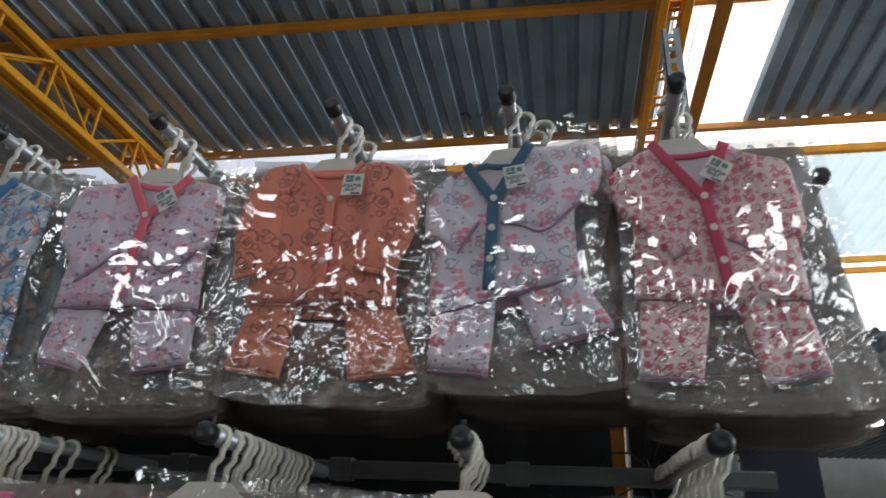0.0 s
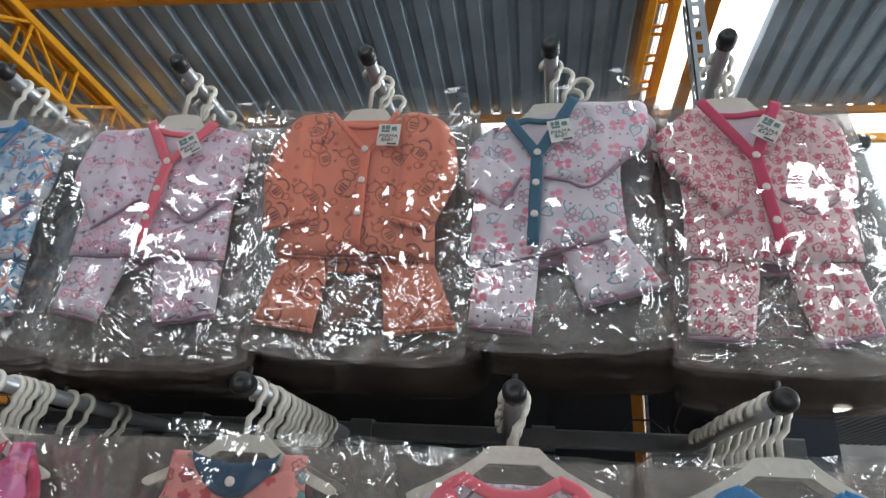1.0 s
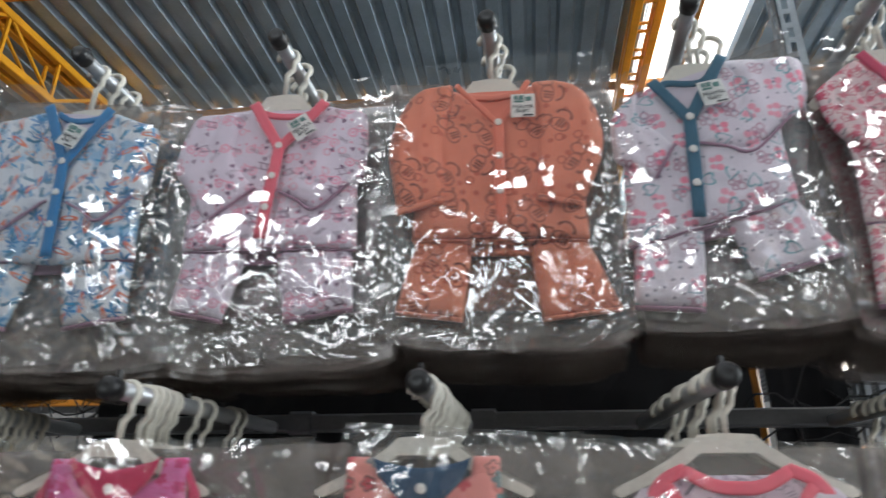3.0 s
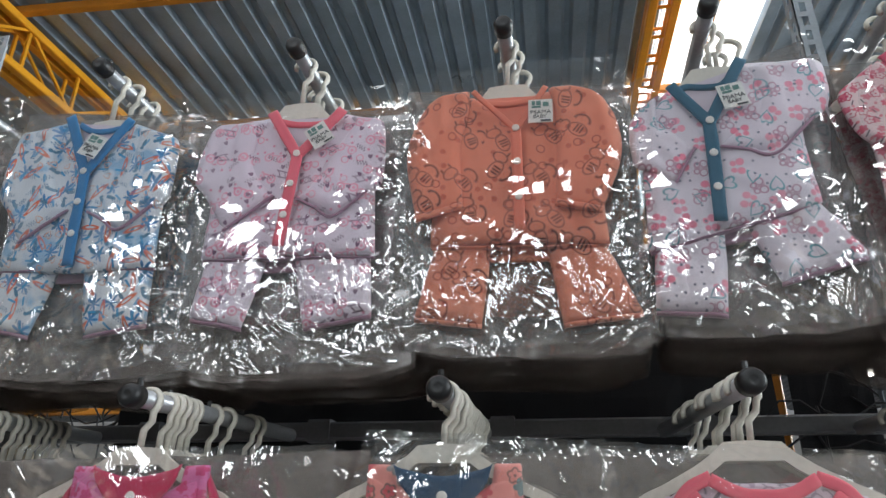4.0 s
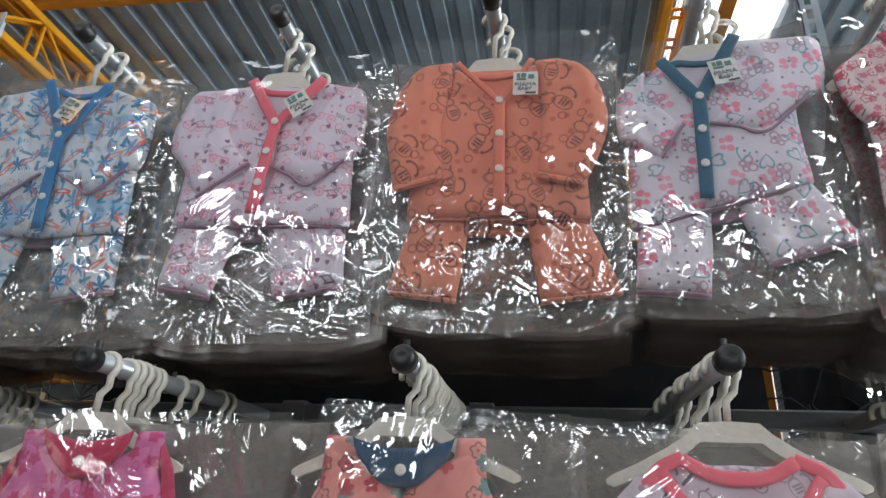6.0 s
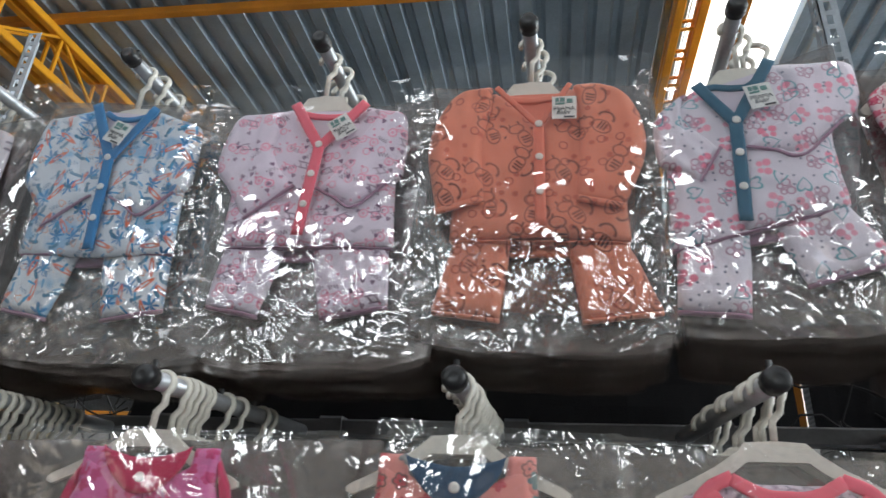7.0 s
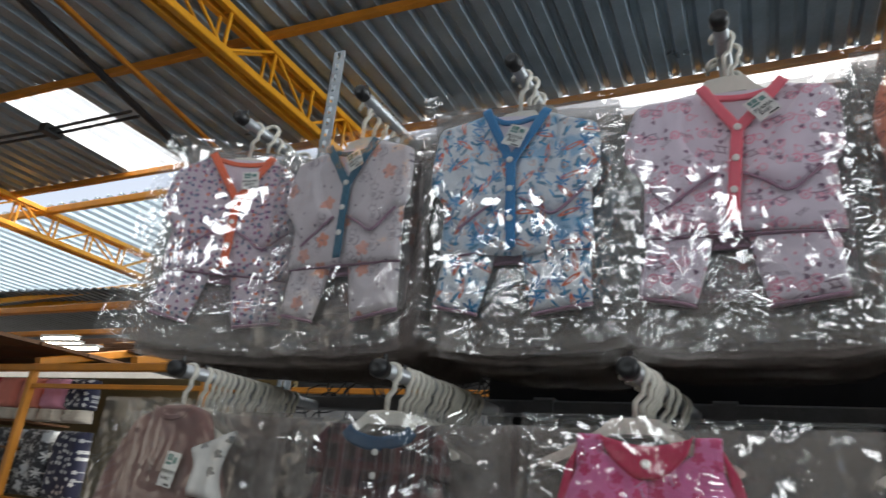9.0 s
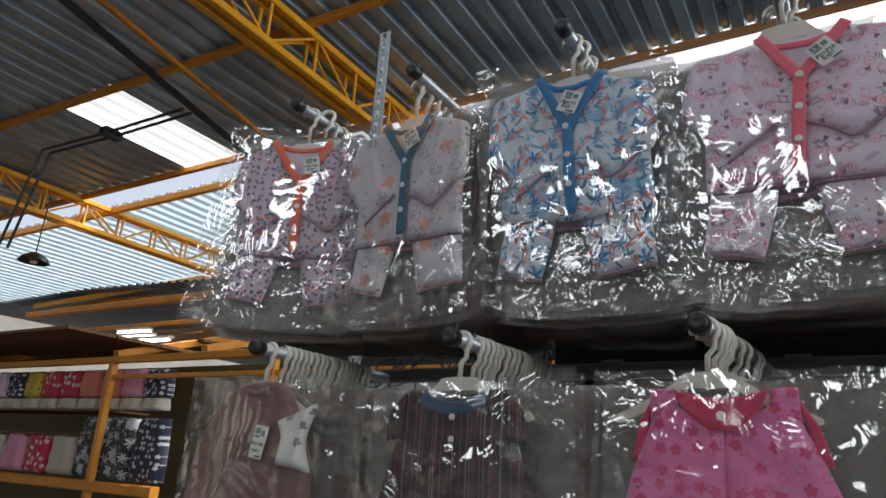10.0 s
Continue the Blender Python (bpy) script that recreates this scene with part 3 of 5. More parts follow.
def price_tag(parent, x, z, y, tilt, w=0.034, h=0.040):
    """A white card label with a coloured mark, two printed words and a small barcode line."""
    bm = bmesh.new()
    box(bm, (-w / 2, -0.0007, -h / 2), (w / 2, 0.0007, h / 2))
    tag = part("label_card", bm, CARD, parent, "white printed card label")
    tag.location, tag.rotation_euler = (x, y, z), (radians(-4), radians(-tilt), 0)
    bm = bmesh.new()
    for lo, hi in (((-0.36, 0.12), (0.02, 0.20)), ((-0.36, 0.24), (-0.22, 0.42)), ((-0.18, 0.24), (0.02, 0.42)), ((0.1, 0.18), (0.34, 0.36))):
        box(bm, (lo[0] * w, -0.0016, lo[1] * h), (hi[0] * w, -0.0009, hi[1] * h))
    part("printed_mark", bm, LOGO, tag)
    word("PIJAMA", 0.0095, 0, -0.0013, -0.07 * h, 0, tag, INK)
    word("BABY", 0.0080, -0.001, -0.0013, -0.26 * h, 0, tag, INK)
    bm = bmesh.new()
    box(bm, (0.0, -0.0016, -0.46 * h), (0.42 * w, -0.0009, -0.40 * h))
    part("printed_line", bm, INK, tag)


# ---- the hall: roof, trusses, floor ----
SLOPE, SKEW = 0.0695, 0.105


def roof_z(x):
    return 7.56 + SLOPE * (x + 6.5)


def corrugated(x0, x1, y0, y1, pitch=0.345, depth=0.075, lift=0.0, skew0=0.0, skew1=0.0, base=roof_z):
    """Ribbed sheet with its ribs along y; skew gives the ends' slant along x."""
    bm = bmesh.new()
    prof = ((0.0, 0.0), (0.50, 0.0), (0.64, 1.0), (0.86, 1.0))
    n0, n1 = math.floor(x0 / pitch), math.ceil(x1 / pitch)
    last = None
    xs = [x0] + [(k + f) * pitch for k in range(n0, n1 + 1) for f, _ in prof if x0 < (k + f) * pitch < x1] + [x1]
    for x in xs:
        f = (x / pitch) % 1.0
        h = 0.0 if f < 0.5 else 1.0 if 0.64 < f < 0.86 else (f - 0.5) / 0.14 if f <= 0.64 else (1 - f) / 0.14
        h = min(max(h, 0), 1)
        z = base(x) + lift + depth * h
        pair = (bm.verts.new((x, y0 + skew0 * x, z)), bm.verts.new((x, y1 + skew1 * x, z)))
        if last:
            bm.faces.new((last[0], pair[0], pair[1], last[1]))
        last = pair
    return bm


def purlin_y(x, y_at):
    return y_at + SKEW * (x + 6.5)


roof = thing("ceiling_roof", "ribbed galvanised sheet roof with translucent strips", "roof", kind="structure")
EDGE = 7.84 + SKEW * 6.5
for a, b in ((-26.0, -11.72), (-10.42, 1.96), (3.4, 18.0)):
    part("roof_sheet", corrugated(a, b, -1.2, EDGE, skew1=SKEW), ZINC, roof)
part("roof_sheet", corrugated(-11.72, -10.42, -1.2, 4.55), ZINC, roof)
# out of view: roof assumed behind the visitor, left open for the added lamps
for a, b in ((-26.0, -6.3), (-1.5, -0.6), (2.6, 18.0)):
    part("roof_sheet", corrugated(a, b, -4.4, -1.2), ZINC, roof)
part("roof_sheet", corrugated(-26.0, 18.0, -11.5, -4.4), ZINC, roof)
for a, b in ((-26.0, -9.6), (-7.2, -5.2), (-4.2, -1.3), (0.3, 6.3), (8.3, 18.0)):
    part("roof_sheet", corrugated(a, b, -18.0, -11.5), ZINC, roof)
part("roof_sheet", corrugated(-26.0, 18.0, -26.0, -18.0), ZINC, roof)
part("skylight_sheet", corrugated(-11.72, -10.42, 4.55, EDGE, skew1=SKEW), FIBRE, roof, "white translucent fibreglass sheet")
part("skylight_sheet", corrugated(1.96, 3.4, -1.2, EDGE, skew1=SKEW), FIBRE, roof, "white translucent fibreglass sheet")
far_roof = thing("ceiling_far_roof", "pale translucent ribbed roof beyond an open gap", "roof", kind="structure")
part("roof_sheet", corrugated(-26, 18, 8.62 + SKEW * 6.5, 13.6 + SKEW * 6.5, skew0=SKEW, skew1=SKEW), PALE, far_roof)
# darker grey sheet than the main roof
low_roof = thing("ceiling_low_roof", "dark ribbed roof of the farther stalls", "roof", kind="structure")
part("roof_sheet", corrugated(-30, 22, 13.1 + SKEW * 6.5, 34.0, skew0=SKEW, base=lambda x: 6.45), ZINC_DARK, low_roof)

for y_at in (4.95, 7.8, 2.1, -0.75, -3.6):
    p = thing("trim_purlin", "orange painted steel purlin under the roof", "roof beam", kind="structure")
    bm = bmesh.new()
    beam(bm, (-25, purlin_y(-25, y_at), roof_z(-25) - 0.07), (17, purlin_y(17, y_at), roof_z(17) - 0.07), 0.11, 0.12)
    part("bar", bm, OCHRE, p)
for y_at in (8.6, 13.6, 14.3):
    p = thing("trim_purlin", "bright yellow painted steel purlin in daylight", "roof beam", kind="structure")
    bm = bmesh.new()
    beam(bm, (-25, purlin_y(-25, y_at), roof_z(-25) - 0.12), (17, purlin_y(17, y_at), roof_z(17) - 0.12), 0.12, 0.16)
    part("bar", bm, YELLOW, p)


def truss(x, top, bottom, y0, y1, panel=0.95, width=0.20):
    """A welded lattice girder along y: four chords, uprights and diagonals on both faces."""
    t = thing("trim_truss", "yellow painted welded steel lattice truss", "truss", kind="structure")
    for dx in (-width / 2, width / 2):
        for z in (top, bottom):
            bm = bmesh.new()
            beam(bm, (x + dx, y0, z), (x + dx, y1, z), 0.12, 0.11)
            part("chord", bm, YELLOW, t)
        n = int((y1 - y0) / panel)
        for k in range(n + 1):
            y = y0 + k * panel
            bm = bmesh.new()
            beam(bm, (x + dx, y, bottom), (x + dx, y, top), 0.045, 0.045, up=(0, 1, 0))
            part("upright", bm, YELLOW, t)
            if k < n:
                a, b = (bottom, top) if k % 2 else (top, bottom)
                bm = bmesh.new()
                beam(bm, (x + dx, y, a), (x + dx, y + panel, b), 0.04, 0.04, up=(1, 0, 0))
                part("diagonal", bm, YELLOW, t)
    for k in range(int((y1 - y0) / panel) + 1):
        for z in (top, bottom):
            bm = bmesh.new()
            beam(bm, (x - width / 2, y0 + k * panel, z), (x + width / 2, y0 + k * panel, z), 0.04, 0.04)
            part("batten", bm, YELLOW, t)
    return t


truss(-6.5, 7.40, 6.75, -4.3, 13.4)
truss(1.86, 8.0, 7.86, -4.3, 13.4, 0.6, 0.30)
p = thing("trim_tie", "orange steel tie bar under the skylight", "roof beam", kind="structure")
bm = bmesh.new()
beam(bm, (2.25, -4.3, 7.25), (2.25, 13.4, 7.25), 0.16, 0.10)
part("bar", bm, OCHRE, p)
truss(-15.0, 6.86, 6.25, -4.3, 13.4)

p = thing("trim_brace", "thin orange steel bar below the roof", "roof beam", kind="structure")
bm = bmesh.new()
beam(bm, (-7.3, 0.1, 6.85), (-8.75, 7.2, 6.85), 0.07, 0.07)
part("bar", bm, OCHRE, p)
p = thing("conduit", "dark cable conduit slung under the roof", "pipe")
bm = bmesh.new()
tube(bm, [(-7.5, 0.1, 6.75), (-9.6, 8.0, 6.75)], 0.06, 10)
part("pipe", bm, CABLE, p)
p = thing("cable_run", "pair of black cables with a clamp", "cable")
for d in (0.0, 0.14):
    bm = bmesh.new()
    tube(bm, [(-8.27, 4.52 + d, 6.32), (-10, 4.45 + d, 6.28), (-11.75, 4.38 + d, 6.3), (-11.9, 4.38 + d, 5.9), (-12.3, 4.36 + d, 4.6)], 0.025, 8)
    part("cable", bm, CABLE, p)
bm = bmesh.new()
box(bm, (-10.1, 4.36, 6.22), (-9.95, 4.68, 6.36))
part("clamp", bm, CABLE, p)

floor = new("floor")
floor.location = (0, 0, 0)
tagged(floor, "grey worn concrete floor of the hall", "floor", kind="structure")
bm = bmesh.new()
box(bm, (-40, -27, -0.2), (30, 45, 0.0))
part("slab", bm, CONCRETE, floor)
# assumed walls; the east one stays low so the added gable lamp reaches in
for nm, lo, hi in (("wall_north", (-40, 36, 0), (30, 36.2, 9)), ("wall_south", (-40, -26.2, 0), (30, -26, 9)), ("wall_west", (-34.2, -27, 0), (-34, 45, 9)), ("wall_east", (24, -27, 0), (24.2, 45, 4.0))):
    w = new(nm)
    tagged(w, "assumed plain plastered wall closing the hall", "wall", kind="structure")
    bm = bmesh.new()
    box(bm, lo, hi)
    part("panel", bm, PLASTER, w)


# ---- the rack ----
UPPER = {"P": -1.273, "G": -0.972, "B": -0.664, "W": -0.333, "O": -0.008, "T": 0.285, "R": 0.545}
LOWER = {"tan": -1.233, "plaid": -0.825, "red": -0.466, "navy": -0.092, "pink": 0.239, "blue": 0.531}
Z_UP, Z_LOW, Y_BAR = 2.183, 1.636, 0.36
LEAN = {"red": 0.10, "navy": 0.03, "plaid": 0.06, "tan": 0.0, "pink": -0.06, "blue": -0.05}


def slotted_post(x, y, top, label):
    t = thing("rack_post", label, "rack post", (x, y, 0), "posts of the rack")
    for nm, (ax, ay) in (("flange", (1, 0)), ("flange", (0, 1))):
        bm = bmesh.new()
        z, k = 0.0, 0
        w, th = 0.042, 0.0025
        # strips beside the slots, and bridges between them
        for s0, s1 in ((0.0, 0.013), (0.027, 0.042)):
            if ax:
                box(bm, (s0, 0, 0), (s1, th, top))
            else:
                box(bm, (0, s0, 0), (th, s1, top))
        while z < top:
            if ax:
                box(bm, (0.013, 0, z), (0.027, th, min(z + 0.014, top)))
            else:
                box(bm, (0, 0.013, z), (th, 0.027, min(z + 0.014, top)))
            z += 0.04
        part(nm, bm, ANGLE, t)
    return t


slotted_post(-1.468, 0.505, 2.765, "zinc slotted-angle upright of the clothes rack")
slotted_post(0.632, 0.505, 2.752, "zinc slotted-angle upright of the clothes rack")
for z, nm in ((Z_UP - 0.012, "upper"), (Z_LOW + 0.008, "lower")):
    r = thing("rack_rail", "grey painted square rail carrying display arms", "rack rail", (0, 0, 0), "rails of the rack")
    bm = bmesh.new()
    beam(bm, (-1.52, Y_BAR + 0.02, z), (0.70, Y_BAR + 0.02, z), 0.030, 0.030)
    part("rail", bm, BAR, r)
    for k in range(7):
        x = -1.35 + 0.325 * k
        bm = bmesh.new()
        box(bm, (x - 0.02, Y_BAR + 0.001, z - 0.020), (x + 0.02, Y_BAR + 0.040, z + 0.020))
        part("collar", bm, BAR, r)


def display_arm(x, z, tip, lean, label):
    t = thing("display_arm", label, "display arm", (x, 0, z), "arms of the rack")
    bm = bmesh.new()
    tube(bm, [(0, tip, 0), (lean * 0.5 * (Y_BAR - tip), (tip + Y_BAR) / 2, 0), (lean * (Y_BAR - tip), Y_BAR, 0)], 0.0115, 14)
    part("tube", bm, STEEL, t, smooth=True)
    bm = bmesh.new()
    disc(bm, (0, tip + 0.012, 0), 0.0145, 0.024, sides=16)
    part("end_cap", bm, BLACK, t, "black plastic end cap", True)
    bm = bmesh.new()
    tube(bm, [(0, tip + 0.014, 0.008), (0, tip + 0.014, 0.024)], 0.0035, 8)
    part("stop_pin", bm, BLACK, t)
    for k in range(6):
        yy = tip + 0.07 + 0.045 * k
        bm = bmesh.new()
        tube(bm, [(lean * (yy - tip), yy, 0.008), (lean * (yy - tip), yy, 0.019)], 0.003, 6)
        part("spacer_pin", bm, BLACK, t)
    return t


for k, x in UPPER.items():
    display_arm(x, Z_UP, 0.002, 0.03, "grey steel display arm with a black end cap")
for k, x in LOWER.items():
    display_arm(x, Z_LOW, -0.055, LEAN[k], "grey steel display arm with a black end cap")
display_arm(0.80, 2.12, 0.20, 0.0, "grey steel display arm with a black end cap")

back = thing("backing_cloth", "black cloth stretched behind the rack", "cloth")
bm = cloth([(-0.86, 1.30), (-0.88, 1.6), (-0.87, 2.02)], [(0.44, 1.30), (0.45, 1.6), (0.44, 2.02)], 0.53, 0.0, 0.006, 40, 20, 3.0)
part("panel", bm, CLOTH_BLACK, back)
part("panel", cloth([(0.485, 1.30), (0.486, 1.6), (0.485, 2.02)], [(0.628, 1.30), (0.63, 1.6), (0.628, 2.02)], 0.56, 0.0, 0.005, 10, 20, 5.0), CLOTH_BLACK, back)
post = thing("orange_post", "orange painted steel post behind the rack", "post")
bm = bmesh.new()
beam(bm, (0.465, 0.60, 0.0), (0.465, 0.60, 2.05), 0.035, 0.035, up=(0, 1, 0))
part("tube", bm, OCHRE, post)
board = thing("dark_board", "dark navy board leaning behind the rack", "board")
bm = bmesh.new()
box(bm, (0.70, 0.58, 1.2), (0.84, 0.60, 1.76))
part("panel", bm, NAVY_BOARD, board)

# ---- printed cottons ----
SALMON = jersey("salmon print", (0.78, 0.27, 0.17), (("dot", 40, (0.56, 0.13, 0.08), 0.55, 1), ("ring", 40, (0.40, 0.08, 0.05), 0.30, 1), ("cat", 17.5, (0.08, 0.02, 0.02), 1.0, 0.3)))
LILAC = jersey("lilac print", (0.76, 0.68, 0.78), (("bike", 25, (0.86, 0.30, 0.44), 0.85, 0.15), ("ring", 44, (0.84, 0.32, 0.44), 0.3, 1), ("bike_line", 24, (0.20, 0.10, 0.18), 0.55, 0.15), ("heart", 66, (0.20, 0.09, 0.18), 0.26, 0.2), ("writing", 36, (0.16, 0.09, 0.16), 0.42, 0.25), ("dot", 80, (0.76, 0.24, 0.38), 0.28, 1)))
SURF = jersey("surf print", (0.70, 0.73, 0.78), (("palm", 27, (0.005, 0.20, 0.50), 0.60, 0.2), ("fish", 34, (0.03, 0.17, 0.30), 0.85, 0.5), ("surfboard", 27, (0.82, 0.13, 0.03), 0.75, 0.5), ("writing", 38, (0.02, 0.15, 0.32), 0.75, 0.3), ("dash", 44, (0.01, 0.30, 0.60), 0.70, 0.6), ("heart_line", 52, (0.80, 0.30, 0.12), 0.22, 1)), (0.16, 0.42, 0.68))
BUTTERFLY = jersey("butterfly print", (0.77, 0.71, 0.79), (("butterfly", 25, (0.88, 0.24, 0.36), 0.8, 0.6), ("butterfly_line", 27, (0.45, 0.18, 0.28), 0.55, 0.6), ("heart_line", 30, (0.10, 0.38, 0.44), 0.5, 1), ("dot", 85, (0.22, 0.22, 0.30), 0.35, 1)))
ROSES = jersey("rose print", (0.80, 0.64, 0.66), (("flower", 62, (0.68, 0.12, 0.20), 0.8, 1), ("flower_line", 58, (0.52, 0.03, 0.10), 0.75, 1), ("dash", 85, (0.12, 0.09, 0.11), 0.40, 1), ("dot", 80, (0.70, 0.16, 0.22), 0.5, 1)))
HEARTS = jersey("hearts print", (0.54, 0.46, 0.53), (("heart", 62, (0.26, 0.05, 0.18), 0.75, 0.3), ("heart", 66, (0.06, 0.08, 0.20), 0.6, 0.3), ("heart", 60, (0.75, 0.20, 0.10), 0.35, 0.3), ("heart", 70, (0.10, 0.20, 0.28), 0.3, 0.3)))
PEACH = jersey("peach print", (0.66, 0.60, 0.64), (("flower", 22, (0.75, 0.30, 0.20), 0.4, 1), ("cat", 24, (0.2, 0.15, 0.2), 0.4, 0.2), ("dot", 60, (0.2, 0.15, 0.2), 0.2, 1)))
PINKDOT = jersey("pink rose print", (0.68, 0.17, 0.40), (("flower", 44, (0.55, 0.03, 0.15), 0.8, 1), ("ring", 50, (0.58, 0.06, 0.20), 0.5, 1), ("dash", 60, (0.45, 0.28, 0.45), 0.3, 1)))
CORALFLOWER = jersey("coral flower print", (0.80, 0.30, 0.27), (("flower", 36, (0.07, 0.24, 0.25), 0.45, 1), ("flower", 38, (0.55, 0.02, 0.06), 0.45, 1), ("flower_line", 44, (0.16, 0.12, 0.1), 0.3, 1)))
GREYPRINT = jersey("grey kitten print", (0.62, 0.52, 0.60), (("cat", 26, (0.05, 0.04, 0.06), 0.6, 0.4), ("dash", 44, (0.05, 0.05, 0.06), 0.35, 1), ("dot", 50, (0.30, 0.2, 0.28), 0.3, 1)))
TAN = jersey("tan cotton", (0.19, 0.085, 0.072))
BOW = jersey("white print", (0.66, 0.64, 0.62), (("flower", 40, (0.08, 0.08, 0.09), 0.6, 1),))
PINK_T, CORAL_T, BLUE_T = jersey("pink trim", (0.84, 0.13, 0.19)), jersey("coral trim", (0.78, 0.22, 0.14)), jersey("blue trim", (0.002, 0.18, 0.44))
TEAL_T, CRIMSON_T, ORANGE_T = jersey("teal trim", (0.004, 0.10, 0.18)), jersey("crimson trim", (0.55, 0.02, 0.10)), jersey("orange trim", (0.80, 0.14, 0.05))
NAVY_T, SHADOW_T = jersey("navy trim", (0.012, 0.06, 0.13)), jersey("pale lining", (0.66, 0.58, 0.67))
MAUVE = jersey("mauve cuff and leg gap shade", (0.36, 0.20, 0.29))


def plaid():
    m, nt, b = nodes_of("maroon plaid")
    tc = nt.nodes.new("ShaderNodeTexCoord")
    sep = nt.nodes.new("ShaderNodeSeparateXYZ")
    nt.links.new(tc.outputs["Object"], sep.inputs[0])
    col = (0.022, 0.008, 0.011)
    for axis, pitch, w, c in (("X", 0.032, 0.35, (0.10, 0.018, 0.022)), ("Z", 0.036, 0.35, (0.08, 0.015, 0.02)), ("X", 0.016, 0.12, (0.15, 0.11, 0.11)), ("X", 0.027, 0.08, (0.22, 0.17, 0.17)), ("Z", 0.036, 0.05, (0.09, 0.06, 0.06))):
        f = mathn(nt, "FRACT", mathn(nt, "DIVIDE", sep.outputs[axis], pitch))
        col = mixc(nt, mathn(nt, "MULTIPLY", mathn(nt, "LESS_THAN", f, w), 0.6), col, c)
    nt.links.new(col, b.inputs["Base Color"])
    b.inputs["Roughness"].default_value = 0.85
    n = N(nt, "ShaderNodeTexNoise", Scale=500.0)
    nt.links.new(tc.outputs["Object"], n.inputs["Vector"])
    bp = N(nt, "ShaderNodeBump", Strength=0.3, Distance=0.001)
    nt.links.new(n.outputs["Fac"], bp.inputs["Height"])
    nt.links.new(bp.outputs[0], b.inputs["Normal"])
    return m


PLAID = plaid()

# ---- the upper row: bagged pyjama sets ----
# local points (x, z): from the arm's x and from z = 2.0
FOLDED = dict(cl=(-0.055, 0.088), cr=(0.060, 0.084), shL=(-0.125, 0.066), shR=(0.130, 0.055), hemL=(-0.125, -0.155), hemR=(0.133, -0.162), v=(0.004, -0.004), plk=(0.004, -0.150),
              cuffL=((-0.020, -0.064), (-0.092, -0.116), (-0.150, -0.023)), cuffR=((0.014, -0.070), (0.072, -0.103), (0.140, -0.050)),
              legs=((-0.136, -0.238), (-0.058, -0.254), (0.034, -0.257), (0.128, -0.243)), bag=((-0.160, -0.318), (0.168, -0.318), (0.172, 0.100), (-0.172, 0.106)))
SETS = {
    "O": dict(FOLDED, gap=(-0.030, 0.044), cl=(-0.050, 0.084), cr=(0.055, 0.082), shL=(-0.112, 0.070), shR=(0.125, 0.064), hemL=(-0.113, -0.155), hemR=(0.126, -0.164), v=(0.010, 0.012), plk=(0.010, -0.145),
              legs=((-0.136, -0.250), (-0.046, -0.262), (0.060, -0.265), (0.160, -0.254)), bag=((-0.152, -0.304), (0.171, -0.304), (0.168, 0.115), (-0.160, 0.112)), tag=(0.046, 0.036, -2), cut="straight"),
    "W": dict(FOLDED, cl=(-0.035, 0.078), cr=(0.078, 0.073), plk=(-0.004, -0.146), v=(0.012, -0.002), tag=(0.046, 0.026, 32)),
    "B": dict(FOLDED, cl=(-0.052, 0.104), cr=(0.058, 0.088), shL=(-0.132, 0.084), v=(-0.003, -0.004), plk=(0.004, -0.158), tag=(0.006, 0.040, -24), bag=((-0.142, -0.318), (0.176, -0.322), (0.156, 0.112), (-0.172, 0.146))),
    "T": dict(FOLDED, gap=(-0.018, 0.008), cl=(-0.066, 0.066), cr=(0.034, 0.100), shL=(-0.114, 0.026), shR=(0.128, 0.096), hemL=(-0.118, -0.178), hemR=(0.102, -0.122), v=(-0.022, 0.0), plk=(-0.028, -0.146),
              cuffL=((-0.045, -0.035), (-0.075, -0.085), (-0.125, -0.050)), cuffR=((-0.012, -0.035), (0.055, -0.052), (0.135, 0.02)),
              legs=((-0.116, -0.253), (-0.030, -0.260), (0.040, -0.222), (0.146, -0.192)), tag=(0.012, 0.036, 10), bag=((-0.128, -0.290), (0.150, -0.285), (0.118, 0.150), (-0.122, 0.066))),
    "R": dict(FOLDED, cl=(-0.046, 0.087), cr=(0.058, 0.080), shL=(-0.098, 0.045), shR=(0.132, 0.048), hemL=(-0.084, -0.157), hemR=(0.140, -0.162), v=(0.020, -0.012), plk=(0.040, -0.158),
              cuffL=((-0.005, -0.085), (-0.030, -0.105), (-0.098, -0.025)), cuffR=((0.045, -0.075), (0.085, -0.098), (0.148, -0.06)),
              gap=(0.016, 0.046), legs=((-0.086, -0.262), (-0.004, -0.267), (0.072, -0.270), (0.152, -0.253)), tag=(0.040, 0.030, -32), bag=((-0.104, -0.304), (0.222, -0.306), (0.172, 0.110), (-0.098, 0.108))),
    "G": dict(FOLDED, tag=(0.020, 0.040, 25)),
    "P": dict(FOLDED, cl=(-0.066, 0.100), cr=(0.062, 0.100), tag=(0.026, 0.040, 8), bag=((-0.215, -0.310), (0.170, -0.315), (0.160, 0.115), (-0.160, 0.130))),
}
